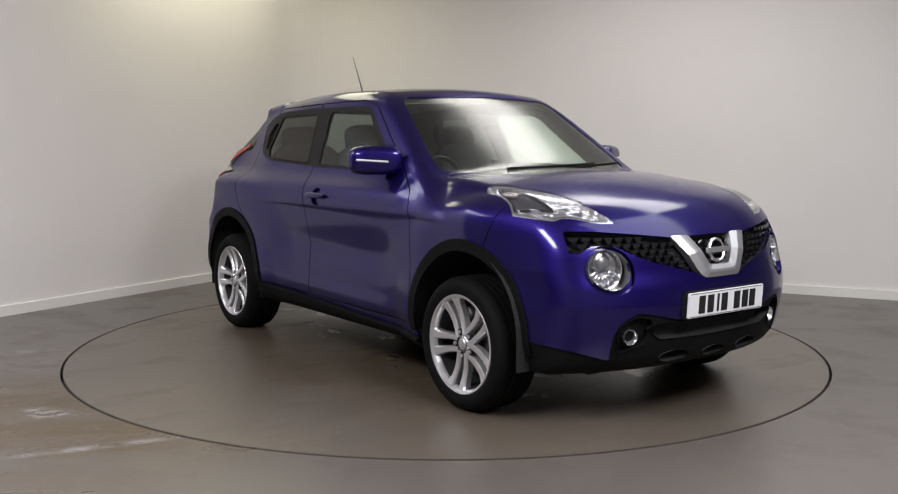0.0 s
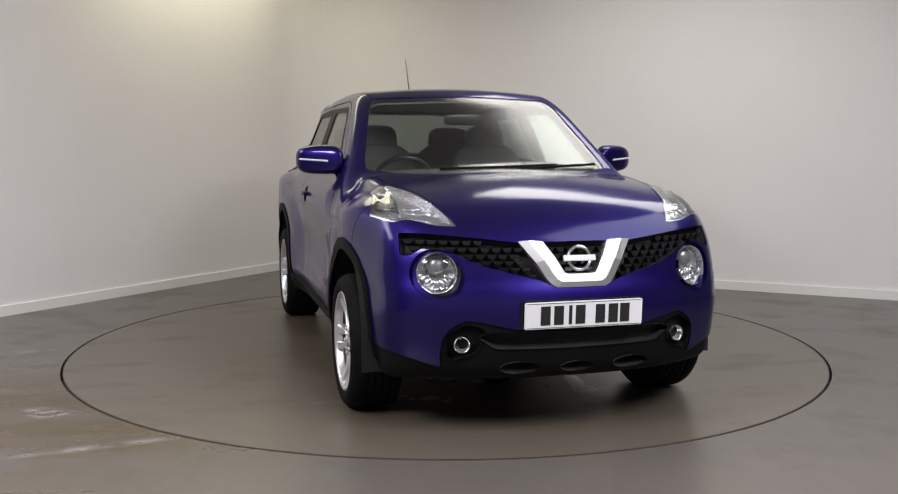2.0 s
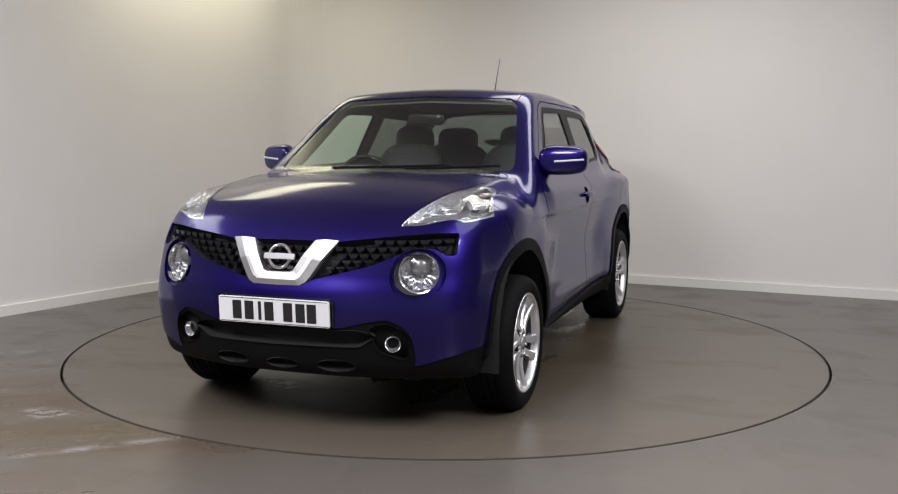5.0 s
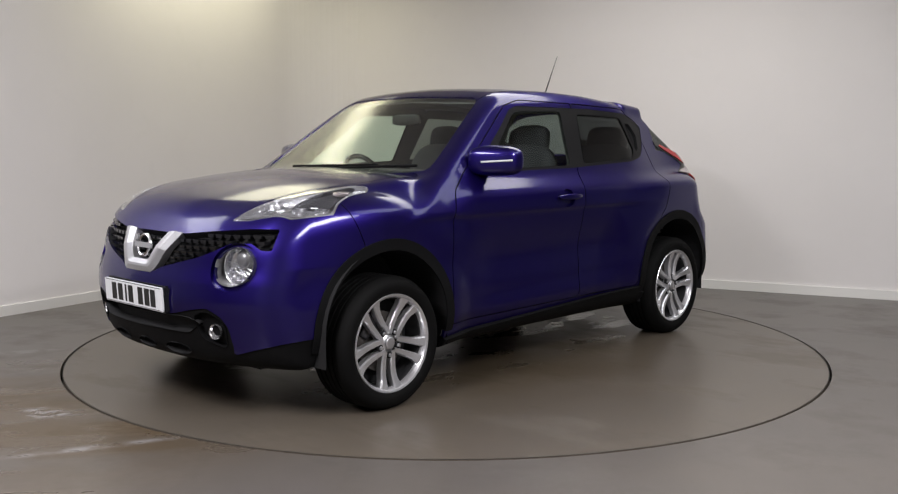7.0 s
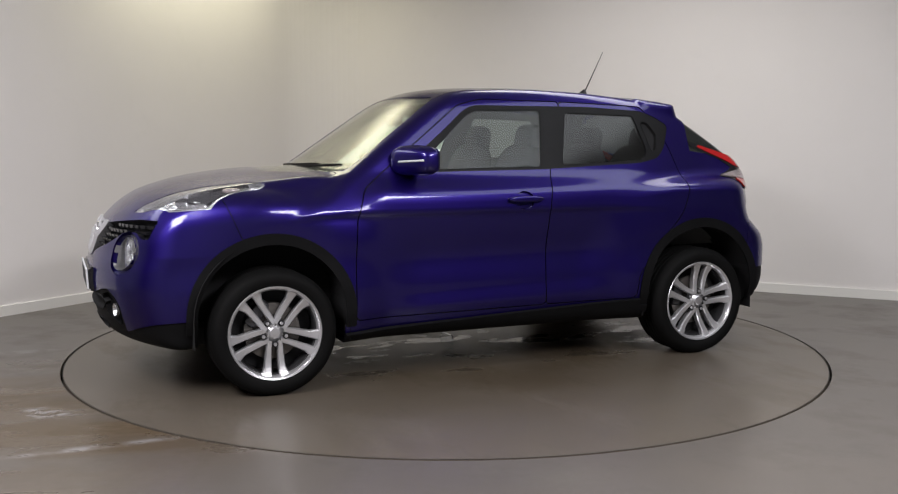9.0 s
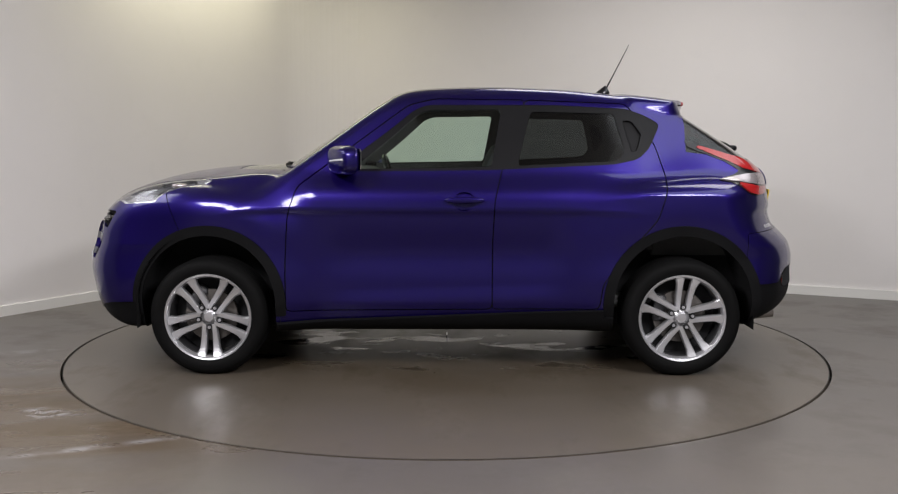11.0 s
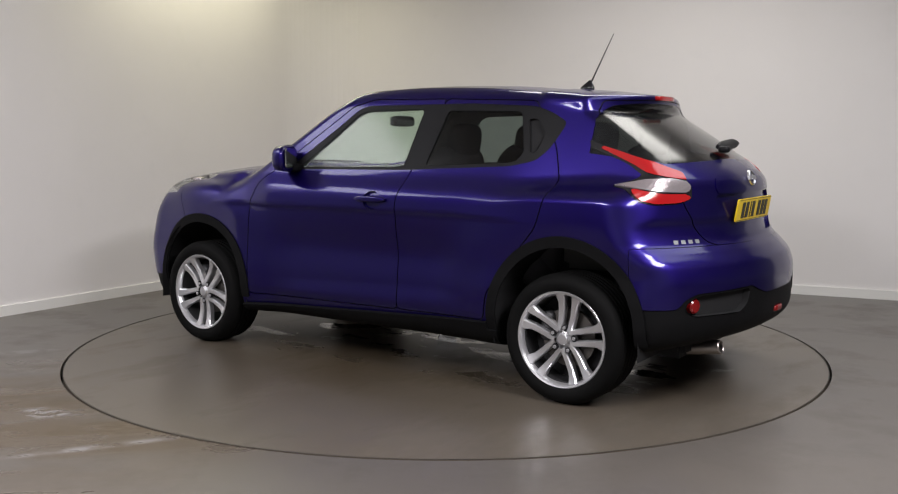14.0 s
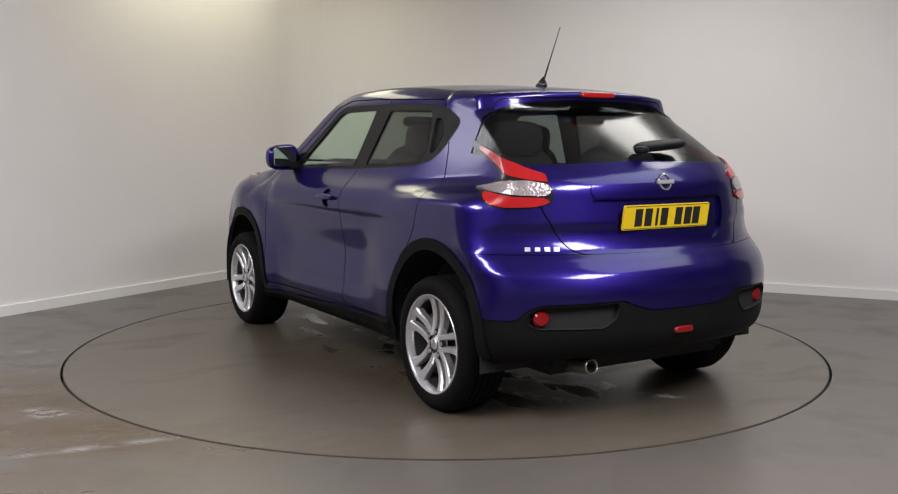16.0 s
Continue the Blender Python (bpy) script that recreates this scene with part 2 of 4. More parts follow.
def glass(name, tint, reflect=1.45, rough=0.07):
    """Thin pane: tinted see-through with a mirror coat that grows towards grazing angles."""
    m = bpy.data.materials.new(name)
    m.use_nodes = True
    nt = m.node_tree
    nt.nodes.remove(nt.nodes["Principled BSDF"])
    tr = node(m, "ShaderNodeBsdfTransparent", Color=(*tint, 1))
    gl = node(m, "ShaderNodeBsdfGlossy", Color=(1, 1, 1, 1), Roughness=rough)
    lw = node(m, "ShaderNodeLayerWeight", Blend=0.5)
    pw = node(m, "ShaderNodeMath", operation="POWER")
    pw.inputs[1].default_value = 4.6
    fr = node(m, "ShaderNodeMapRange", To_Min=((reflect - 1) / (reflect + 1)) ** 2 * 1.25, To_Max=0.9)
    link(m, lw.outputs["Facing"], pw.inputs[0])
    link(m, pw.outputs[0], fr.inputs["Value"])
    mx = node(m, "ShaderNodeMixShader")
    link(m, fr.outputs[0], mx.inputs[0])
    link(m, tr.outputs[0], mx.inputs[1])
    link(m, gl.outputs[0], mx.inputs[2])
    link(m, mx.outputs[0], nt.nodes["Material Output"].inputs[0])
    return m


def grained(name, color, rough, scale, bump, vary=0.3):
    m = material(name, color, rough)
    tc = node(m, "ShaderNodeTexCoord")
    n = node(m, "ShaderNodeTexNoise", Scale=scale, Detail=4.0)
    link(m, tc.outputs["Object"], n.inputs["Vector"])
    bu = node(m, "ShaderNodeBump", Strength=bump, Distance=0.002)
    link(m, n.outputs["Fac"], bu.inputs["Height"])
    link(m, bu.outputs[0], bsdf(m).inputs["Normal"])
    big = node(m, "ShaderNodeTexNoise", Scale=6.0, Detail=3.0)
    link(m, tc.outputs["Object"], big.inputs["Vector"])
    mix = node(m, "ShaderNodeMix", data_type="RGBA")
    mix.inputs[6].default_value = (*[c * (1 - vary) for c in color], 1)
    mix.inputs[7].default_value = (*[c * (1 + vary) for c in color], 1)
    link(m, big.outputs["Fac"], mix.inputs[0])
    link(m, mix.outputs[2], bsdf(m).inputs["Base Color"])
    return m


MAT["paint"] = violet_paint()
MAT["plastic"] = grained("black_grained_plastic", (0.0055, 0.0055, 0.006), 0.6, 500, 0.25)
MAT["gloss_black"] = material("gloss_black_trim", (0.012, 0.012, 0.014), 0.18)
MAT["trim_black"] = grained("satin_black_trim", (0.009, 0.009, 0.010), 0.45, 400, 0.05)
bsdf(MAT["trim_black"]).inputs["Specular IOR Level"].default_value = 0.14
# wheel interior alloy with the shade behind the spokes put into its grey
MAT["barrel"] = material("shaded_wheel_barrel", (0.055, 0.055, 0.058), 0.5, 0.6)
MAT["red_reflector"] = material("dark_red_reflector", (0.20, 0.005, 0.006), 0.2)
MAT["void"] = material("dark_gap", (0.006, 0.006, 0.007), 0.8)
MAT["chrome"] = material("chrome", (0.80, 0.80, 0.82), 0.24, 1.0)
MAT["satin"] = material("satin_chrome", (0.66, 0.66, 0.68), 0.46, 1.0)
MAT["alloy"] = grained("silver_alloy_lacquer", (0.70, 0.70, 0.72), 0.30, 300, 0.03, 0.04)
bsdf(MAT["alloy"]).inputs["Metallic"].default_value = 0.8
# brake disc steel, darkened to carry the shade inside the wheel
MAT["steel"] = material("brake_steel", (0.14, 0.13, 0.12), 0.5, 0.8)
MAT["pipe"] = material("dull_pipe_steel", (0.34, 0.31, 0.29), 0.35, 0.9)
MAT["tyre"] = grained("tyre_rubber", (0.0045, 0.0045, 0.0045), 0.7, 220, 0.2, 0.35)
for k_ in ("tyre", "plastic"):
    bsdf(MAT[k_]).inputs["Specular IOR Level"].default_value = 0.09
MAT["screen"] = glass("windscreen_glass", (0.78, 0.89, 0.80), 1.75, 0.20)
MAT["pane"] = glass("side_window_glass", (0.74, 0.86, 0.80), 1.42, 0.14)
MAT["privacy"] = glass("privacy_glass", (0.22, 0.24, 0.24), 1.42, 0.14)
MAT["lens"] = glass("clear_lamp_lens", (0.92, 0.93, 0.94), 1.5)
MAT["red_lens"] = material("red_lamp_lens", (0.40, 0.010, 0.012), 0.15, 0.0, Coat_Weight=0.8, Coat_Roughness=0.03)
MAT["lamp_back"] = material("lamp_reflector", (0.68, 0.68, 0.70), 0.22, 0.9)
MAT["lamp_grey"] = material("lamp_bezel_grey", (0.30, 0.30, 0.31), 0.3, 0.6)
MAT["lamp_dark"] = material("smoked_lamp_bezel", (0.10, 0.10, 0.11), 0.25, 0.5)
MAT["tail_clear"] = material("clear_tail_lens", (0.44, 0.39, 0.40), 0.25, 0.6, Coat_Weight=1.0, Coat_Roughness=0.03)


def faceted(m, scale, strength):
    """Small moulded facets, as in a lamp's reflector."""
    tc = node(m, "ShaderNodeTexCoord")
    vo = node(m, "ShaderNodeTexVoronoi", Scale=scale)
    link(m, tc.outputs["Object"], vo.inputs["Vector"])
    bu = node(m, "ShaderNodeBump", Strength=strength, Distance=0.01)
    link(m, vo.outputs["Distance"], bu.inputs["Height"])
    link(m, bu.outputs[0], bsdf(m).inputs["Normal"])


faceted(MAT["tail_clear"], 90.0, 0.22)
faceted(MAT["lamp_back"], 40.0, 0.3)
faceted(MAT["red_lens"], 160.0, 0.06)
MAT["amber"] = material("amber_bulb", (0.7, 0.35, 0.16), 0.3)
MAT["seat"] = grained("seat_cloth", (0.050, 0.050, 0.055), 0.85, 350, 0.3)
MAT["lining"] = grained("cabin_lining", (0.085, 0.085, 0.083), 0.8, 200, 0.15)
MAT["headliner"] = grained("headliner_cloth", (0.25, 0.25, 0.24), 0.9, 200, 0.1)
MAT["plate_white"] = material("plate_white_sheet", (0.72, 0.73, 0.75), 0.4)
MAT["plate_yellow"] = material("plate_yellow_sheet", (0.72, 0.50, 0.012), 0.4)
MAT["ink"] = material("plate_black", (0.012, 0.012, 0.012), 0.5)
MAT["mirror"] = material("mirror_glass", (0.85, 0.87, 0.88), 0.02, 1.0)


# ---- car body: a smooth implicit solid, x forward, y to its left, z up ----
def curve(xs_, ys_):
    """A smooth monotone curve through the given knots."""
    xs_, ys_ = np.array(xs_, float), np.array(ys_, float)
    h = np.diff(xs_)
    d = np.diff(ys_) / h
    m = np.zeros(len(xs_))
    for i in range(1, len(xs_) - 1):
        if d[i - 1] * d[i] > 0:
            a, b = 2 * h[i] + h[i - 1], h[i] + 2 * h[i - 1]
            m[i] = (a + b) / (a / d[i - 1] + b / d[i])
    m[0], m[-1] = d[0], d[-1]

    def f(v):
        v = np.clip(v, xs_[0], xs_[-1])
        i = np.clip(np.searchsorted(xs_, v) - 1, 0, len(xs_) - 2)
        t = (v - xs_[i]) / h[i]
        return ((1 + 2 * t) * (1 - t) ** 2 * ys_[i] + t * (1 - t) ** 2 * h[i] * m[i] + t * t * (3 - 2 * t) * ys_[i + 1] + t * t * (t - 1) * h[i] * m[i + 1])
    return f


def smax(a, b, k):
    h = np.maximum(k - np.abs(a - b), 0) / k
    return np.maximum(a, b) + h * h * k / 4


def smin(a, b, k):
    return -smax(-a, -b, k)


def step(v):
    v = np.clip(v, 0, 1)
    return v * v * (3 - 2 * v)


side_w = curve([.15, .24, .32, .40, .50, .60, .78, .90, .97, 1.03, 1.09, 1.2], [.73, .760, .795, .818, .823, .826, .839, .849, .853, .856, .858, .86])
deck_z = curve([-2.1, -1.95, -1.85, -1.75, -1.3, -1.0, -.5, 0, .5, .9, 1.0, 1.25, 1.5, 1.75, 1.9, 2.0, 2.1],
               [1.0, 1.06, 1.09, 1.10, 1.10, 1.095, 1.09, 1.085, 1.09, 1.105, 1.110, 1.100, 1.071, 1.006, .930, .848, .76])
nose_x = curve([.15, .22, .28, .35, .45, .55, .62, .70, .77, .83, .90, 1.0, 1.1], [1.88, 1.97, 2.02, 2.05, 2.075, 2.088, 2.080, 2.055, 2.038, 2.015, 1.975, 1.87, 1.70])
tail_x = curve([.15, .22, .28, .35, .45, .60, .68, .74, .79, .84, .92, 1.0, 1.06, 1.12, 1.2, 1.4], [-1.74, -1.84, -1.94, -2.01, -2.035, -2.035, -2.015, -1.965, -1.915, -1.895, -1.88, -1.865, -1.855, -1.82, -1.72, -1.4])
wing_z = curve([.6, .8, .95, 1.1, 1.3, 1.5, 1.7, 1.9, 2.1], [.865, .895, .950, 1.003, 1.022, 1.012, .975, .898, .80])
belly_z = curve([-2.1, -1.75, -1.6, -1.0, 1.0, 1.55, 1.7, 2.1], [.35, .29, .270, .246, .246, .246, .235, .25])
roof_z = curve([-1.6, -1.35, -1.2, -.93, -.59, -.24, .07, .21, .32, .45, .6], [1.475, 1.495, 1.508, 1.532, 1.560, 1.570, 1.562, 1.548, 1.527, 1.49, 1.43])
WHEEL_F, WHEEL_R, WHEEL_Z, TRACK = 1.268, -1.263, 0.314, 0.864


def body(x, y, z):
    y = np.abs(y)
    df = np.hypot(x - WHEEL_F, z - .34)
    dr = np.hypot(x - WHEEL_R, z - .36)
    hip = step((-x - .74) / .40)
    crest = .968 + .030 * hip - .02 * step((-x - 1.38) / .3)
    w = smin(side_w(z), .852 - (z - crest) * (.62 + 1.1 * hip), .03 + .03 * hip) + .018 * step((.80 - df) / .36) + .030 * step((.86 - dr) / .40) + .014 * step((.70 - z) / .2) * (step((.62 - df) / .20) + step((.62 - dr) / .20))
    w = w - step((x - 1.27) / .56) * (.058 + .19 * np.maximum(z - .70, 0))
    w = w - .016 * step((-x - 1.40) / .40) * step((.72 - z) / .10) + .014 * step((-x - 1.45) / .2) * np.exp(-((z - .81) / .06) ** 2)
    w = w - .018 * np.exp(-((z - .66) / .11) ** 2) * step((.75 - np.abs(x)) / .3)
    w = w + .012 * step((.485 - .03 * x - z) / .10) * step((.74 - np.abs(x)) / .30)
    low = smax(y - w, z - deck_z(x) + (.07 + .04 * step((x - .9) / .3)) * y * y, .075)
    core = smax(y - .700 - .10 * (1.06 - z), z - deck_z(x) + .11 * y * y, .04)
    wing = smax(y - w, z - wing_z(x) + .5 * np.maximum(y - .66, 0) ** 2, .15)
    ahead = step((x - .68) / .30)
    low = low * (1 - ahead) + smin(core, wing, .03 + .17 * step((1.34 - x) / .42)) * ahead
    low = smax(low, belly_z(x) - z, .06)
    low = smax(low, x - nose_x(z) + .29 * (y / .85) ** 2.5, .09)
    low = smax(low, tail_x(z) + .30 * (y / .85) ** 2.4 - x, .09)
    taper = .065 * step((-x - .85) / .65)
    roof = z - roof_z(x) + .10 * y * y
    cab = smax(y - (.768 - (z - 1.08) * .40 - taper), roof, .075)
    cab = smax(cab, .559 * (x - .95) + .829 * (z - 1.09) - .008 + .13 * y * y, .05)
    cab = smax(cab, -.554 * (x + 1.36) + .832 * (z - 1.43) + .13 * y * y, .045)
    cab = smax(cab, tail_x(z) + .30 * (y / .85) ** 2.4 - x, .06)
    cab = smax(cab, .9 - z, .02)
    f = smin(low, cab, .05)
    lip = smax(smax(roof, roof_z(x) - .056 - .10 * y * y - z, .03), smax(-1.398 + .45 * y * y - x, x + 1.0, .02), .025)
    lip = smax(lip, y - .60, .05)
    return smin(f, lip, .03)


def gradient(p):
    e = 1e-3
    g = np.stack([body(*(p + d).T) - body(*(p - d).T) for d in np.eye(3) * e], 1)
    return g / np.maximum(np.linalg.norm(g, axis=1), 1e-9)[:, None]


def surface(h=0.017):
    """The half of the body's surface with y >= 0, as vertices and triangles."""
    gx, gy, gz = np.arange(-2.16, 2.22, h), np.arange(-h * 1.5, 1.02, h), np.arange(.12, 1.64, h)
    X, Y, Z = np.meshgrid(gx, gy, gz, indexing="ij")
    F = body(X.ravel(), Y.ravel(), Z.ravel()).reshape(X.shape)
    S = F < 0
    n = S.shape
    c = np.zeros((n[0] - 1, n[1] - 1, n[2] - 1), int)
    for i in (0, 1):
        for j in (0, 1):
            for k in (0, 1):
                c += S[i:n[0] - 1 + i, j:n[1] - 1 + j, k:n[2] - 1 + k]
    cells = np.argwhere((c > 0) & (c < 8))
    ident = -np.ones(c.shape, int)
    ident[tuple(cells.T)] = np.arange(len(cells))
    P = np.stack((gx[cells[:, 0]], gy[cells[:, 1]], gz[cells[:, 2]]), 1) + h / 2
    for _ in range(5):
        e = 1e-3
        v = body(*P.T)
        g = np.stack([body(*(P + d).T) - body(*(P - d).T) for d in np.eye(3) * e], 1) / (2 * e)
        s = v / np.maximum((g * g).sum(1), .05)
        P -= np.clip(s, -h, h)[:, None] * g
    quads = []
    for axis in range(3):
        lo = [slice(None)] * 3
        hi = [slice(None)] * 3
        lo[axis], hi[axis] = slice(0, -1), slice(1, None)
        A, B = S[tuple(lo)], S[tuple(hi)]
        e = np.argwhere(A != B)
        flip = A[tuple(e.T)]
        u, v = [a for a in range(3) if a != axis]
        ok = (e[:, u] > 0) & (e[:, v] > 0) & (e[:, u] < n[u] - 1) & (e[:, v] < n[v] - 1)
        e, flip = e[ok], flip[ok]
        q = []
        for du, dv in ((-1, -1), (0, -1), (0, 0), (-1, 0)):
            t = e.copy()
            t[:, u] += du
            t[:, v] += dv
            q.append(ident[tuple(t.T)])
        q = np.stack(q, 1)
        if axis == 1:
            flip = ~flip
        q[~flip] = q[~flip][:, ::-1]
        quads.append(q)
    q = np.concatenate(quads)
    q = q[(q >= 0).all(1)]
    d1 = np.linalg.norm(P[q[:, 0]] - P[q[:, 2]], axis=1)
    d2 = np.linalg.norm(P[q[:, 1]] - P[q[:, 3]], axis=1)
    a = np.where((d1 < d2)[:, None, None], q[:, [[0, 1, 2], [0, 2, 3]]], q[:, [[0, 1, 3], [1, 2, 3]]])
    return P, a.reshape(-1, 3)


def poly(pts, u, v):
    """Signed distance to a closed outline, negative inside."""
    pts = np.array(pts, float)
    d = np.full(u.shape, 1e9)
    s = np.ones(u.shape)
    for i in range(len(pts)):
        a, b = pts[i], pts[i - 1]
        ex, ey = b - a
        wx, wy = u - a[0], v - a[1]
        t = np.clip((wx * ex + wy * ey) / (ex * ex + ey * ey), 0, 1)
        d = np.minimum(d, (wx - ex * t) ** 2 + (wy - ey * t) ** 2)
        c1, c2, c3 = v >= a[1], v < b[1], ex * wy > ey * wx
        s = np.where((c1 & c2 & c3) | (~c1 & ~c2 & ~c3), -s, s)
    return s * np.sqrt(d)


def rounded(pts, r, n=5):
    """The outline with its corners rounded."""
    out = []
    m = len(pts)
    for i in range(m):
        p, a, b = (Vector(pts[j % m]) for j in (i, i - 1, i + 1))
        k = min(r, (a - p).length * .45, (b - p).length * .45)
        s, e = p + (a - p).normalized() * k, p + (b - p).normalized() * k
        out += [tuple(s * (1 - t) ** 2 + p * 2 * t * (1 - t) + e * t * t) for t in (j / n for j in range(n + 1))]
    return out


class Shell:
    """A triangle skin whose faces carry the name of the panel that they belong to."""

    def __init__(self, p, f):
        self.p, self.f = p, f
        self.tag = np.zeros(len(f), int)
        self.names = ["body"]

    def code(self, name):
        if name not in self.names:
            self.names.append(name)
        return self.names.index(name)

    def cut(self, field, name, only=None, where=None):
        """Splits the skin along field = 0 and gives the inside (of the panels in only) a name."""
        v = field(*self.p.T)
        if where is not None:
            v = np.where(where(*self.p.T), v, 1.0)
        v = np.where(np.abs(v) < 2e-5, 2e-5, v)
        fv = v[self.f]
        neg = (fv < 0).sum(1)
        sel = np.ones(len(self.f), bool)
        if only:
            sel = np.isin(self.tag, [self.code(o) for o in only])
        far = np.abs(fv).max(1) > .35
        mixed = np.argwhere((neg > 0) & (neg < 3) & ~far).ravel()
        pts, made, faces, tags, ins = [], {}, [], [], []
        base = len(self.p)

        def mid(a, b):
            key = (min(a, b), max(a, b))
            if key not in made:
                t = v[a] / (v[a] - v[b])
                made[key] = base + len(pts)
                pts.append(self.p[a] * (1 - t) + self.p[b] * t)
            return made[key]
        for i in mixed:
            t = self.f[i]
            s = [v[j] < 0 for j in t]
            k = next(j for j in range(3) if s[j] != s[j - 1] and s[j] != s[(j + 1) % 3])
            a, b, c = t[k], t[(k + 1) % 3], t[(k + 2) % 3]
            ab, ac = mid(a, b), mid(a, c)
            faces += [(a, ab, ac), (ab, b, c), (ab, c, ac)]
            ins += [s[k], not s[k], not s[k]]
            tags += [self.tag[i]] * 3
        keep = np.ones(len(self.f), bool)
        keep[mixed] = False
        inside = np.concatenate(((neg[keep] == 3), np.array(ins, bool)))
        self.f = np.concatenate((self.f[keep], np.array(faces, int).reshape(-1, 3)))
        self.tag = np.concatenate((self.tag[keep], np.array(tags, int)))
        if pts:
            self.p = np.concatenate((self.p, np.array(pts)))
        if only:
            inside &= np.isin(self.tag, [self.code(o) for o in only])
        self.tag[inside] = self.code(name)

    def panel(self, field, name, gap, only, where=None):
        """Cuts a panel with a narrow joint round it."""
        self.cut(lambda x, y, z: field(x, y, z) - gap, "joint", only, where)
        self.cut(lambda x, y, z: field(x, y, z) + gap, name, ["joint"], where)


# outlines in the side view (x, z)
DLO = rounded([(.60, 1.088), (.30, 1.315), (.165, 1.425), (.10, 1.448), (-.60, 1.448), (-.98, 1.428), (-1.075, 1.395), (-1.165, 1.345), (-1.10, 1.215), (-1.035, 1.155), (-.90, 1.128), (-.25, 1.098)], .03)
PANE_F = rounded([(.50, 1.102), (.285, 1.28), (.155, 1.395), (.10, 1.418), (-.30, 1.424), (-.245, 1.116)], .02)
PANE_R = rounded([(-.46, 1.412), (-.91, 1.400), (-.965, 1.20), (-.93, 1.152), (-.88, 1.146), (-.385, 1.122)], .02)
QUARTER = rounded([(-.955, 1.37), (-1.01, 1.36), (-1.06, 1.29), (-1.03, 1.20), (-1.0, 1.19)], .015)
DOOR_F = rounded([(.69, 1.085), (.79, 1.01), (.838, .86), (.852, .62), (.852, .345), (-.25, .355), (-.252, .72), (-.262, .94), (-.30, 1.09), (-.425, 1.455), (-.42, 1.475), (.06, 1.482), (.20, 1.448)], .03)
DOOR_R = rounded([(-.25, .355), (-.252, .72), (-.262, .94), (-.30, 1.09), (-.425, 1.455), (-.44, 1.475), (-.98, 1.455), (-1.13, 1.23), (-1.182, 1.06), (-1.155, .95), (-1.12, .84), (-1.0, .70), (-.84, .5), (-.82, .36)], .03)
TAIL = rounded([(-1.29, 1.262), (-1.336, 1.243), (-1.49, 1.200), (-1.62, 1.155), (-1.72, 1.105), (-1.765, 1.045), (-1.772, .985), (-1.735, .965), (-1.67, .962), (-1.615, .975), (-1.575, 1.008), (-1.535, 1.033), (-1.455, 1.045), (-1.545, 1.07), (-1.59, 1.094), (-1.51, 1.145), (-1.31, 1.222)], .012)
TAIL_ARM = rounded([(-1.336, 1.238), (-1.49, 1.195), (-1.62, 1.152), (-1.722, 1.105), (-1.750, 1.072), (-1.69, 1.085), (-1.605, 1.108), (-1.545, 1.140), (-1.37, 1.212)], .008)
TAIL_CLEAR = rounded([(-1.467, 1.046), (-1.545, 1.060), (-1.615, 1.076), (-1.70, 1.080), (-1.746, 1.066), (-1.763, 1.041), (-1.757, 1.016), (-1.687, 1.020), (-1.557, 1.036)], .008)
TAIL_RED = rounded([(-1.559, 1.031), (-1.687, 1.012), (-1.757, 1.009), (-1.768, .986), (-1.736, .970), (-1.67, .967), (-1.62, .979), (-1.586, 1.005)], .008)
# outlines in the front and rear views (y, z)
SCREEN = rounded([(-.2, 1.087), (.55, 1.092), (.665, 1.105), (.655, 1.16), (.545, 1.46), (.50, 1.492), (-.2, 1.515)], .03)
GRILLE = rounded([(-.2, .84), (.25, .836), (.42, .855), (.614, .872), (.713, .872), (.718, .78), (.68, .782), (.635, .812), (.545, .808), (.474, .772), (.398, .742), (.172, .684), (.13, .664), (-.2, .66)], .012)
VEE = [(.252, .842), (.145, .842), (.068, .712), (-.2, .712), (-.2, .655), (.105, .655), (.135, .672)]
SKIRT = rounded([(-.2, .482), (.28, .487), (.40, .515), (.48, .528), (.545, .49), (.572, .44), (.575, .35), (.563, .318), (.67, .352), (.765, .380), (.85, .398), (1.1, .40), (1.1, 0), (-.2, 0)], .02)
FOG_POCKET = rounded([(.562, .46), (.48, .515), (.40, .49), (.43, .385), (.545, .345)], .03)
SLOT = rounded([(-.2, .475), (.36, .48), (.44, .46), (.36, .405), (-.2, .40)], .02)
REAR_GLASS = rounded([(-.2, 1.447), (.25, 1.443), (.44, 1.43), (.60, 1.375), (.66, 1.30), (.685, 1.235), (.66, 1.165), (.60, 1.148), (-.2, 1.172)], .03)
GATE = rounded([(-.2, .764), (.45, .768), (.50, .785), (.535, .83), (.572, .90), (.605, .965), (.60, 1.05), (.615, 1.14), (.63, 1.23), (.58, 1.36), (.50, 1.452), (-.2, 1.47)], .03)
PLATE_DISH = rounded([(-.2, 1.0), (.39, 1.0), (.405, .97), (.395, .84), (.33, .805), (-.2, .805)], .03)
TAIL_SKIRT = rounded([(-.2, .530), (.20, .532), (.27, .550), (.34, .580), (.68, .566), (.735, .540), (.765, .500), (.86, .497), (1.1, .49), (1.1, 0), (-.2, 0)], .02)
POCKET = rounded([(.355, .570), (.67, .557), (.722, .530), (.735, .490), (.69, .462), (.43, .462), (.375, .500)], .02)
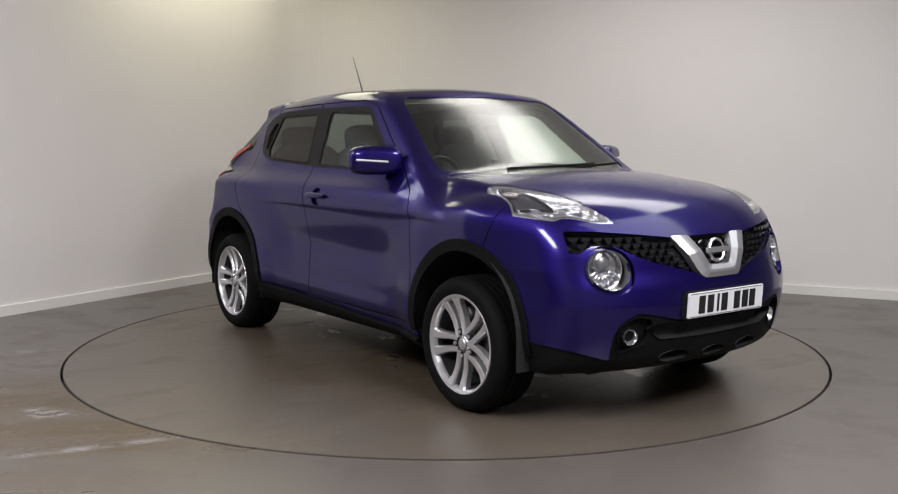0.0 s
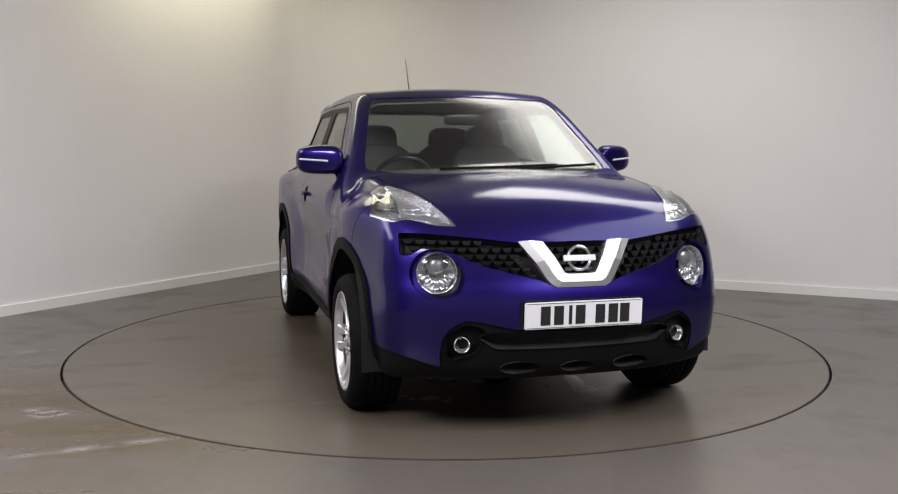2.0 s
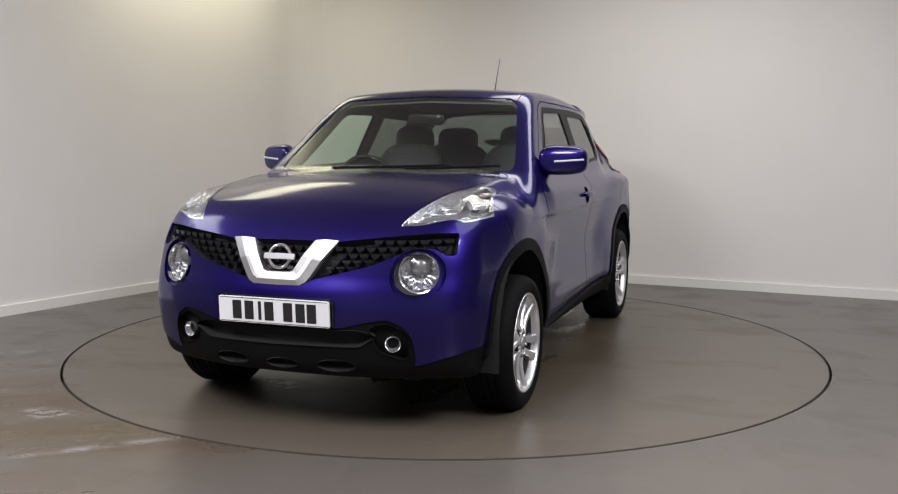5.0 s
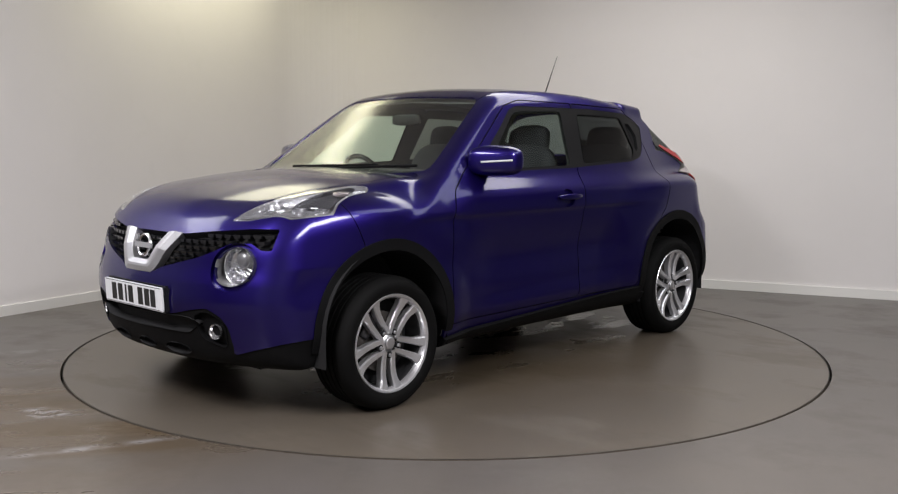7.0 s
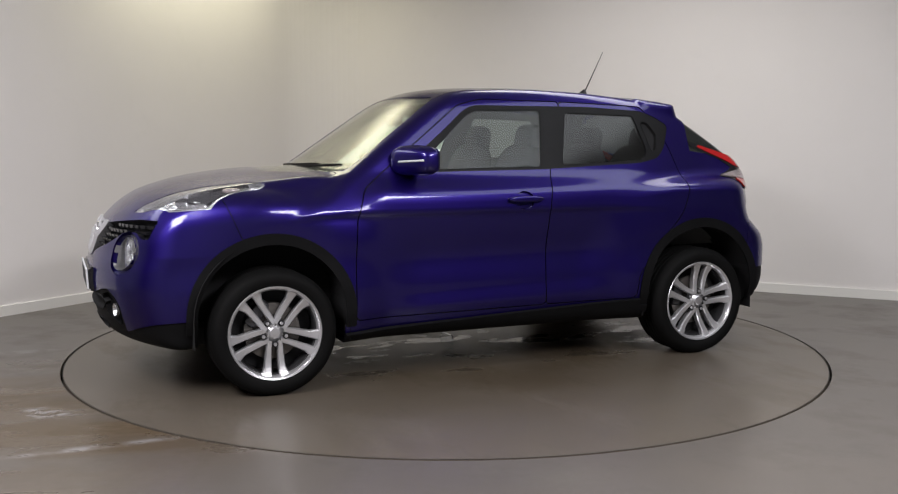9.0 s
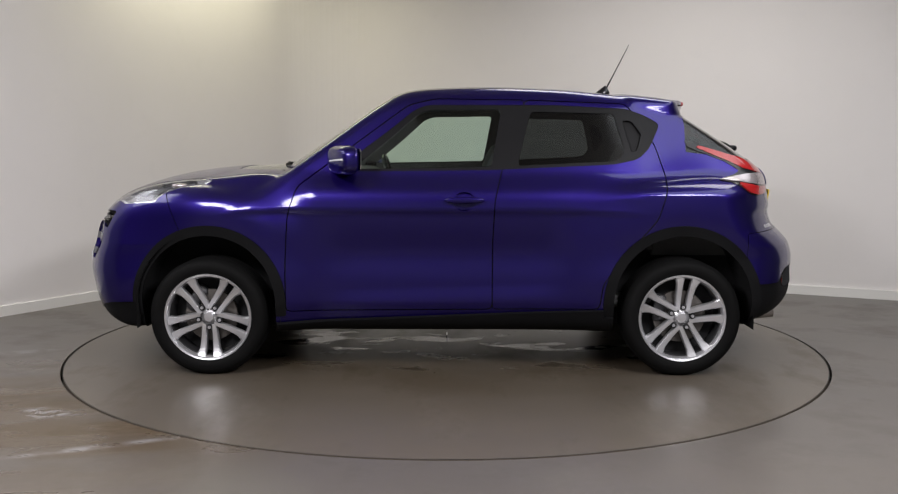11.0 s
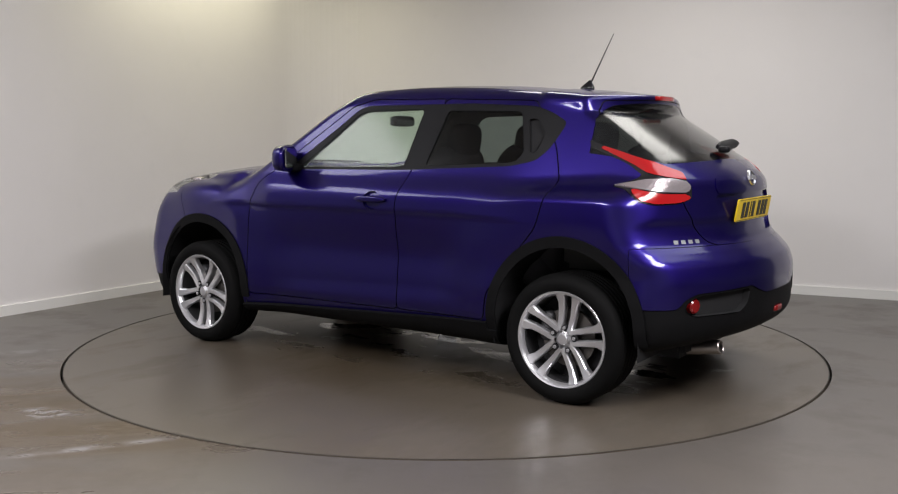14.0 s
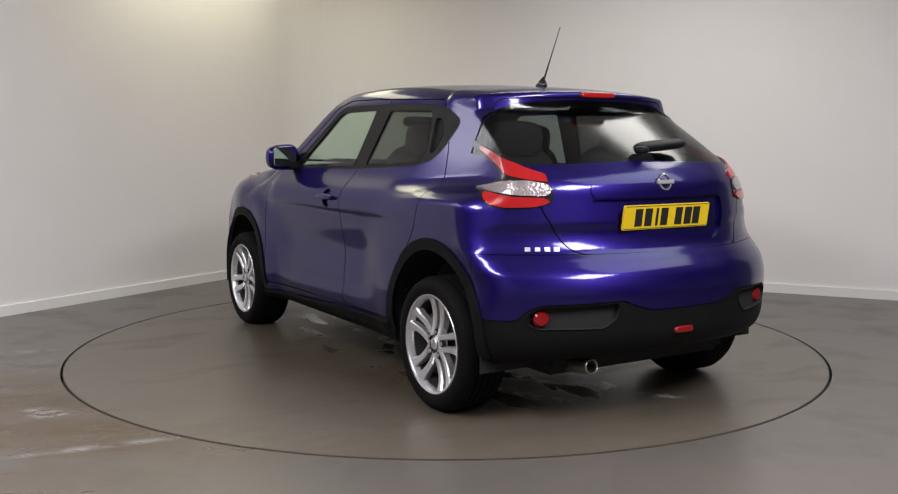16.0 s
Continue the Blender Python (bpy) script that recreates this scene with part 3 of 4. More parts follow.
BADGE_PANEL = rounded([(-.2, 1.112), (.28, 1.104), (.365, 1.078), (.395, 1.045), (.385, 1.006), (-.2, 1.006)], .03)
# outlines from above (x, y)
HEADLAMP = rounded([(1.895, .475), (1.735, .545), (1.42, .632), (1.33, .655), (1.262, .70), (1.31, .735), (1.42, .742), (1.50, .765), (1.57, .80), (1.64, .785), (1.735, .725), (1.84, .585)], .015)
LAMP_SHADE = rounded([(1.72, .690), (1.595, .685), (1.362, .685), (1.345, .705), (1.45, .738), (1.561, .770)], .015)
BONNET = rounded([(.945, -.2), (.94, .45), (.885, .62), (.90, .662), (1.20, .648), (1.39, .622), (1.735, .536), (1.83, .492), (1.93, .425), (1.975, .33), (1.998, .1), (2.0, -.2)], .03)


def sv(pts):
    return lambda x, y, z: poly(pts, x, z)


def fv(pts):
    return lambda x, y, z: poly(pts, y, z)


def tv(pts):
    return lambda x, y, z: poly(pts, x, y)


ARCH_Z = WHEEL_Z + .075


def arch(x0, r, z0=ARCH_Z):
    """Side view of a wheel opening: round above, straight down to the sill."""
    return lambda x, y, z: np.where(z > z0, np.hypot(x - x0, z - z0), np.abs(x - x0)) - r


def build_shell():
    sh = Shell(*surface())
    sh.cut(lambda x, y, z: y, "gone")
    drop = sh.tag != sh.code("gone")
    sh.f, sh.tag = sh.f[drop], sh.tag[drop]
    out = lambda x, y, z: y > .45
    for x0, r in ((WHEEL_F, .362), (WHEEL_R, .366)):
        sh.cut(arch(x0, r), "gone", None, out)
        sh.cut(lambda x, y, z: np.maximum(arch(x0, r + .054)(x, y, z), .32 - z), "arch_trim_front" if x0 > 0 else "arch_trim_rear", ["body"], out)
    drop = sh.tag != sh.code("gone")
    sh.f, sh.tag = sh.f[drop], sh.tag[drop]
    sh.cut(lambda x, y, z: z - (.322 - .043 * x), "sill", ["body"], lambda x, y, z: np.abs(x) < 1.2)
    front, rear, cabin = (lambda x, y, z: x > 1.30), (lambda x, y, z: x < -1.2), (lambda x, y, z: y > .4)
    sh.cut(fv(SKIRT), "front_skirt", ["body"], front)
    sh.cut(fv(SLOT), "intake", ["front_skirt"], front)
    for cy, cz, a, b in ((0, .315, .075, .024), (.25, .318, .085, .028)):
        sh.cut(lambda x, y, z: (np.hypot((y - cy) / a, (z - cz) / b) - 1) * b, "intake", ["front_skirt"], front)
    sh.cut(fv(FOG_POCKET), "fog_pocket", ["front_skirt"], front)
    nose = lambda x, y, z: x > 1.55
    sh.cut(fv(GRILLE), "grille", ["body"], nose)
    sh.cut(lambda x, y, z: np.hypot(y - .582, z - .707) - .105, "lamp_dish", ["body", "grille"], nose)
    sh.cut(lambda x, y, z: np.hypot(y - .578, z - .711) - .084, "round_lamp", ["lamp_dish"], nose)
    top = lambda x, y, z: (z > .80) & (x > 1.0)
    lamp = lambda x, y, z: np.maximum(poly(HEADLAMP, x, y), .926 - .080 * (x - 1.55) - z)
    sh.cut(lamp, "headlamp", ["body"], top)
    sh.cut(lambda x, y, z: lamp(x, y, z) + .009, "headlamp_in", ["headlamp"], top)
    sh.cut(tv(LAMP_SHADE), "lamp_shade", ["headlamp_in"], top)
    sh.cut(fv(SCREEN), "windscreen", ["body"], lambda x, y, z: (x > -.1) & (x < 1.2) & (z > 1.0))
    sh.panel(tv(BONNET), "bonnet", .0028, ["body"], lambda x, y, z: (z > .70) & (x > .7))
    sh.panel(lambda x, y, z: np.maximum(1.475 - x - (.92 - z) * .42, z - .985), "front_bumper", .0022, ["body"], lambda x, y, z: x > 1.2)
    sh.cut(sv(DLO), "window_trim", ["body"], cabin)
    sh.cut(sv(PANE_F), "pane_front", ["window_trim"], cabin)
    sh.cut(sv(PANE_R), "pane_rear", ["window_trim"], cabin)
    sh.cut(sv(QUARTER), "pull", ["window_trim"], cabin)
    sh.panel(sv(DOOR_F), "door_front", .003, ["body"], cabin)
    sh.panel(sv(DOOR_R), "door_rear", .003, ["body"], cabin)
    sh.cut(lambda x, y, z: np.hypot((x + .10) / .058, (z - .935) / .05) * .05 - .05, "handle_dish", ["door_front"], cabin)
    sh.cut(sv(TAIL), "tail_lamp", ["body"], lambda x, y, z: (x < -1.2) & (y > .3))
    back = lambda x, y, z: (x < -1.2) & (y > .3)
    sh.cut(sv(TAIL_ARM), "tail_red", ["tail_lamp"], back)
    sh.cut(sv(TAIL_RED), "tail_red_low", ["tail_lamp"], back)
    sh.cut(sv(TAIL_CLEAR), "tail_clear", ["tail_lamp"], back)
    sh.cut(fv(TAIL_SKIRT), "rear_skirt", ["body"], rear)
    sh.cut(fv(POCKET), "rear_pocket", ["rear_skirt"], rear)
    sh.cut(fv(REAR_GLASS), "rear_window", ["body"], lambda x, y, z: (x < -1.292))
    sh.panel(fv(GATE), "tailgate", .003, ["body"], lambda x, y, z: x < -1.22)
    sh.cut(fv(PLATE_DISH), "plate_dish", ["tailgate"], rear)
    sh.cut(fv(BADGE_PANEL), "badge_panel", ["tailgate"], rear)
    sh.panel(lambda x, y, z: np.maximum(z - .770, x + 1.60), "rear_bumper", .0014, ["body"], rear)
    sh.panel(lambda x, y, z: np.maximum(y - .535, np.maximum(x - .42, -1.235 - x)), "roof", .0022, ["body"], lambda x, y, z: z > 1.42)
    sh.n = gradient(sh.p)
    return sh


SHELL = build_shell()


def skin(name, panel_names, mat, parent, depth=0.0, sides=(1, -1), label="", wall=True, smooth_fold=0.0):
    """One mesh of the named panels, set in by depth along the normal, with edges turned in; sides: which halves of the car."""
    f = SHELL.f[np.isin(SHELL.tag, [SHELL.code(p) for p in panel_names])]
    used, idx = np.unique(f, return_inverse=True)
    f = idx.reshape(-1, 3)
    p0, n0 = SHELL.p[used], SHELL.n[used]
    p = p0 - n0 * depth
    if depth:
        p[np.abs(p0[:, 1]) < 1e-4, 1] = 0
    e = np.concatenate((f[:, [0, 1]], f[:, [1, 2]], f[:, [2, 0]]))
    key = np.sort(e, 1)
    _, first, count = np.unique(key, axis=0, return_index=True, return_counts=True)
    rim = e[first[count == 1]]
    mid = (np.abs(p0[rim[:, 0], 1]) < 1e-4) & (np.abs(p0[rim[:, 1], 1]) < 1e-4)
    rim = rim[~mid]
    V, F, N = [], [], []
    base = 0
    turn = depth if abs(depth) > 1e-6 else 0
    for s in sides:
        flip = np.array((1, s, 1))
        V.append(p * flip)
        F += (f[:, ::s] + base).tolist()
        N.append((n0[f[:, ::s]] * flip).reshape(-1, 3))
        base += len(p)
        if wall:
            a, b = rim[:, 0], rim[:, 1]
            lo = (p0 if turn else p0 - n0 * .014)
            q = np.stack((p[b], p[a], lo[a], lo[b]), 1).reshape(-1, 3) * flip
            V.append(q)
            c4 = q.reshape(-1, 4, 3)
            nn = np.cross(c4[:, 1] - c4[:, 0], c4[:, 2] - c4[:, 0]) * s
            nn /= np.maximum(np.linalg.norm(nn, axis=1), 1e-9)[:, None]
            k4 = (base + np.arange(len(q)).reshape(-1, 4))[:, ::s]
            F += k4.tolist()
            N.append(np.repeat(nn, 4, 0))
            base += len(q)
    me = bpy.data.meshes.new(name)
    me.from_pydata(np.concatenate(V).tolist(), [], F)
    me.materials.append(mat)
    me.polygons.foreach_set("use_smooth", [True] * len(me.polygons))
    me.normals_split_custom_set(np.concatenate(N).tolist())
    ob = new(name, me)
    ob.parent = parent
    if label:
        ob["label"] = label
    return ob


# ---- car: small shapes ----
def lathe(profile, axis="y", n=64):
    """Turns a profile of (radius, offset) about the axis."""
    verts, faces = [], []
    m = len(profile)
    for i in range(n):
        a = 2 * math.pi * i / n
        for r, o in profile:
            c, s = r * math.cos(a), r * math.sin(a)
            verts.append((c, o, s) if axis == "y" else (o, c, s))
    for i in range(n):
        for j in range(m - 1):
            a, b = i * m + j, ((i + 1) % n) * m + j
            faces.append((a, a + 1, b + 1, b))
    return verts, faces


def lathe_ob(name, profile, mat, parent, axis="y", n=64, at=(0, 0, 0), label=""):
    v, f = lathe(profile, axis, n)
    ob = mesh_ob(name, [(x + at[0], y + at[1], z + at[2]) for x, y, z in v], f, mat, parent, label, True)
    bm = bmesh.new()
    bm.from_mesh(ob.data)
    bmesh.ops.recalc_face_normals(bm, faces=bm.faces[:])
    for e in bm.edges:
        if len(e.link_faces) == 2 and e.calc_face_angle(0) > radians(32):
            e.smooth = False
    bm.to_mesh(ob.data)
    bm.free()
    return ob


def blob(name, center, size, power, mat, parent, turn=(0, 0, 0), label="", shape=None, n=(40, 24)):
    """A rounded block: a super-ellipsoid, its points reshaped by shape(x, y, z in -1..1)."""
    m = pose(*center, *turn)
    verts, faces = [], []

    def pw(v, e):
        return math.copysign(abs(v) ** e, v)
    nu, nv = n
    for j in range(nv + 1):
        b = -math.pi / 2 + math.pi * j / nv
        for i in range(nu):
            a = 2 * math.pi * i / nu
            p = (pw(math.cos(b), power[1]) * pw(math.cos(a), power[0]), pw(math.cos(b), power[1]) * pw(math.sin(a), power[0]), pw(math.sin(b), power[1]))
            if shape:
                p = shape(*p)
            verts.append(m @ Vector((p[0] * size[0], p[1] * size[1], p[2] * size[2])))
    for j in range(nv):
        for i in range(nu):
            a, b = j * nu + i, j * nu + (i + 1) % nu
            faces.append((a, b, b + nu, a + nu))
    return mesh_ob(name, verts, faces, mat, parent, label, True)


def tube(name, pts, r, mat, parent, n=10, label="", r_end=None, closed=False):
    verts, faces = [], []
    pts = [Vector(p) for p in pts]
    m = len(pts)
    for i, p in enumerate(pts):
        d = (pts[(i + 1) % m if closed else min(i + 1, m - 1)] - pts[i - 1 if closed else max(i - 1, 0)]).normalized()
        u = d.orthogonal().normalized() if i == 0 else (u - d * u.dot(d)).normalized()
        w = d.cross(u)
        rr = r if r_end is None else r + (r_end - r) * i / (m - 1)
        verts += [p + (u * math.cos(2 * math.pi * k / n) + w * math.sin(2 * math.pi * k / n)) * rr for k in range(n)]
    for i in range(m if closed else m - 1):
        for k in range(n):
            a, b = i * n + k, i * n + (k + 1) % n
            c, d = ((i + 1) % m) * n + (k + 1) % n, ((i + 1) % m) * n + k
            faces.append((a, b, c, d))
    if not closed:
        faces += [tuple(range(n))[::-1], tuple(range((m - 1) * n, m * n))]
    return mesh_ob(name, verts, faces, mat, parent, label, True)


def plate_shape(outline, thick, bevel=0.0):
    """A flat shape in the y-z plane with thickness along x, its face at x = 0."""
    bm = bmesh.new()
    vs = [bm.verts.new((0, y, z)) for y, z in outline]
    f = bm.faces.new(vs)
    bm.normal_update()
    if f.normal.x < 0:
        f.normal_flip()
    r = bmesh.ops.extrude_face_region(bm, geom=[f])
    for v in r["geom"]:
        if isinstance(v, bmesh.types.BMVert):
            v.co.x -= thick
    bmesh.ops.recalc_face_normals(bm, faces=bm.faces[:])
    if bevel:
        bmesh.ops.bevel(bm, geom=[e for e in bm.edges if all(abs(v.co.x) < 1e-6 for v in e.verts)], offset=bevel, segments=2, affect="EDGES")
    return bm


def front_at(y, z, lift=0.0, rear=False):
    """The point of the skin straight ahead (or straight behind) at this height and side."""
    a, b = (-1.2, -2.2) if rear else (1.2, 2.2)
    for _ in range(15):
        c = (a + b) / 2
        v = float(body(np.array([c]), np.array([y]), np.array([z]))[0])
        a, b = (c, b) if v < 0 else (a, c)
    p = np.array([[a, y, z]])
    return Vector(p[0]) + (Vector(gradient(p)[0]) * lift if lift else Vector((0, 0, 0)))


def front_many(y, z, lift):
    a, b = np.full(len(y), 1.2), np.full(len(y), 2.2)
    for _ in range(16):
        c = (a + b) / 2
        inside = body(c, y, z) < 0
        a, b = np.where(inside, c, a), np.where(inside, b, c)
    p = np.stack((a, y, z), 1)
    return p + gradient(p) * lift


def side_at(x, z, lift=0.0):
    a, b = .3, 1.1
    for _ in range(15):
        c = (a + b) / 2
        v = float(body(np.array([x]), np.array([c]), np.array([z]))[0])
        a, b = (c, b) if v < 0 else (a, c)
    p = np.array([[x, a, z]])
    return Vector(p[0]) + Vector(gradient(p)[0]) * lift


def wheel():
    """A wheel about the y axis, its outer face at y = 0 (outside is +y)."""
    w = new("wheel")
    w["label"] = "silver twin-spoke alloy wheel with a black tyre"
    R = WHEEL_Z + .002
    tyre = [(.222, -.012), (.230, -.004), (.240, .003), (.260, .009), (.280, .008), (.295, .001), (.306, -.012), (R - .002, -.03)]
    for k in range(5):
        o = -.035 - k * .034
        tyre += [(R, o), (R, o - .024), (R - .008, o - .026), (R - .008, o - .032)]
    tyre += [(R - .002, -.205), (.30, -.222), (.27, -.235), (.230, -.225), (.222, -.215)]
    lathe_ob("tyre", tyre, MAT["tyre"], w, n=72, label="black rubber tyre")
    rim = lathe_ob("rim", [(.214, -.040), (.216, -.022), (.224, -.012), (.230, -.006), (.234, -.001), (.231, .003), (.223, .0), (.217, -.008), (.212, -.032)], MAT["alloy"], w, n=72, label="silver alloy rim")
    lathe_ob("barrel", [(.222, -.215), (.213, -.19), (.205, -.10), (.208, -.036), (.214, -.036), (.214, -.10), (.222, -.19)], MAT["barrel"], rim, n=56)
    for i in range(5):
        for s in (-1, 1):
            bm = bmesh.new()
            rows = []
            for t in range(9):
                k = t / 8
                r = .038 + k * .178
                off = s * (.0255 + .0125 * k)
                wd = .0128 + .0058 * k
                wo = wd + .021 * max(0, (k - .72) / .28) ** 1.5
                crown = -.020 - .010 * math.sin(k * math.pi) + .014 * k ** 3
                lo, hi = (wd, wo) if s > 0 else (wo, wd)
                prof = [(-lo, -.036), (-lo, -.007), (-lo * .70, 0), (hi * .70, 0), (hi, -.007), (hi, -.036)]
                rows.append([bm.verts.new((off + a, crown + b, r)) for a, b in prof])
            for a, b in zip(rows, rows[1:]):
                for j in range(5):
                    bm.faces.new((a[j], a[j + 1], b[j + 1], b[j]))
            bmesh.ops.recalc_face_normals(bm, faces=bm.faces[:])
            bmesh.ops.rotate(bm, verts=bm.verts, cent=(0, 0, 0), matrix=Matrix.Rotation(radians(72 * i), 3, "Y"))
            part("spoke", bm, MAT["alloy"], rim)
        a = radians(72 * i)
        p = (.060 * math.sin(a), 0, .057 * math.cos(a))
        # raised dark disc stands for the shade of a sunk bolt hole
        lathe_ob("bolt_pocket", [(.0, -.0235), (.0145, -.0235), (.0155, -.027), (.0155, -.04)], MAT["void"], rim, n=20, at=p, label="dark bolt recess")
        lathe_ob("wheel_bolt", [(.0, -.015), (.0075, -.015), (.0090, -.019), (.0090, -.036)], MAT["satin"], rim, n=12, at=p)
    lathe_ob("hub", [(.0, -.026), (.030, -.026), (.034, -.030), (.040, -.032), (.050, -.042), (.056, -.06)], MAT["alloy"], rim, n=40)
    lathe_ob("centre_cap", [(.0, -.014), (.024, -.015), (.028, -.019), (.028, -.03)], MAT["satin"], rim, n=32)
    lathe_ob("brake_disc", [(.03, -.085), (.14, -.085), (.142, -.088), (.142, -.105), (.05, -.105)], MAT["steel"], w, n=48)
    blob("brake_caliper", (.115, -.095, .03), (.035, .035, .075), (.5, .5), MAT["barrel"], w, n=(16, 10))
    # near-black disc closes off the wheel to stand for the shade inside
    lathe_ob("wheel_back", [(.02, -.13), (.204, -.13), (.205, -.15), (.02, -.15)], MAT["void"], w, n=48)
    return w


def door_mirror(parent):
    """The left-hand door mirror."""
    def shape(x, y, z):
        k = 1 - .16 * (x + 1) / 2 - .10 * (y + 1) / 2
        return (x * (1 - .1 * y) - .95 * y, y, z * k)
    at = (.535, .858, 1.152)
    hood = blob("door_mirror", at, (.058, .118, .088), (.55, .62), MAT["paint"], parent, (0, 0, 0), "violet door mirror with a pale indicator strip", shape)
    strip = []
    for t in range(14):
        y = -.035 + .0107 * t
        yy = y / .118
        face = max(0.0, 1 - abs(yy) ** 3.64) ** .275
        strip.append((at[0] + .058 * face * (1 - .1 * yy) - .055 * yy + .001, at[1] + y, at[2] - .006 + .0007 * t))
    tube("indicator", strip, .0055, MAT["plate_white"], hood, 8, "pale indicator strip")
    bm = plate_shape(rounded([(-.098, -.056), (.096, -.052), (.096, .052), (-.098, .060)], .03), .006, .002)
    g = part("mirror_glass", bm, MAT["mirror"], hood)
    g.matrix_local = pose(at[0] - .062, at[1], at[2] + .002, 0, 0, 205)
    blob("mirror_foot", (.53, .780, 1.098), (.045, .055, .024), (.7, .6), MAT["plastic"], hood, (0, 0, 0), n=(20, 12))
    return hood


def handle(parent):
    p = side_at(-.10, .94, .018)
    h = blob("door_handle", tuple(p), (.105, .014, .017), (.45, .7), MAT["paint"], parent, (0, 0, 0), "violet door handle", lambda x, y, z: (x, y - .35 * x * x, z * (1 - .2 * x * x)))
    return h


def mirrored(ob, parent):
    """The twin of a part on the other side of the car."""
    made = {}
    for o in (ob, *ob.children_recursive):
        me = o.data.copy()
        w = o.matrix_local.copy()
        bm = bmesh.new()
        bm.from_mesh(me)
        bm.transform(w)
        for v in bm.verts:
            v.co.y *= -1
        bmesh.ops.reverse_faces(bm, faces=bm.faces[:])
        bm.to_mesh(me)
        bm.free()
        t = new(o.name.split(".")[0], me)
        for k in o.keys():
            t[k] = o[k]
        t.parent = made.get(o.parent, parent)
        made[o] = t
    return made[ob]


def number_plate(parent, mat, name, label):
    """A plate in the y-z plane, facing +x, with its characters as bars."""
    pl = part(name, plate_shape(rounded([(-.26, -.0555), (.26, -.0555), (.26, .0555), (-.26, .0555)], .01), .008, .0015), mat, parent, label)
    bars = [-.171, -.113, -.062, -.018, .070, .128, .180]
    for i, y in enumerate(bars):
        w = .007 if i == 2 else .021
        bm = plate_shape([(-w, -.0395), (w, -.0395), (w, .0395), (-w, .0395)], .002)
        b = part("plate_bar", bm, MAT["ink"], pl)
        b.matrix_local = pose(.0015, y, 0)
    for z in (-.0505, .0505):
        b = part("plate_border", plate_shape([(-.252, -.0012), (.252, -.0012), (.252, .0012), (-.252, .0012)], .001), MAT["ink"], pl)
        b.matrix_local = pose(.0008, 0, z)
    return pl


def badge(parent, r):
    """A chrome ring with a bar across, facing +x."""
    b = lathe_ob("badge_ring", [(r * .74, -.008), (r * .76, 0), (r * .86, .004), (r * .97, 0), (r, -.008)], MAT["chrome"], parent, axis="x", n=48, label="round chrome emblem")
    part("badge_bar", box_bm(-.006, .006, -r * 1.28, r * 1.28, -r * .22, r * .22, .002), MAT["satin"], b)
    return b


def seat(parent, x, y, wide=.25, name="seat"):
    s = blob(name, (x, y, .62), (.27, wide, .11), (.5, .6), MAT["seat"], parent, (0, -6, 0), "dark cloth seat")
    blob("backrest", (x - .31, y, .90), (.085, wide * .95, .34), (.55, .55), MAT["seat"], s, (0, -16, 0), n=(28, 18))
    blob("headrest", (x - .425, y, 1.255), (.05, wide * .52, .095), (.6, .6), MAT["seat"], s, (0, -8, 0), n=(24, 14))
    return s


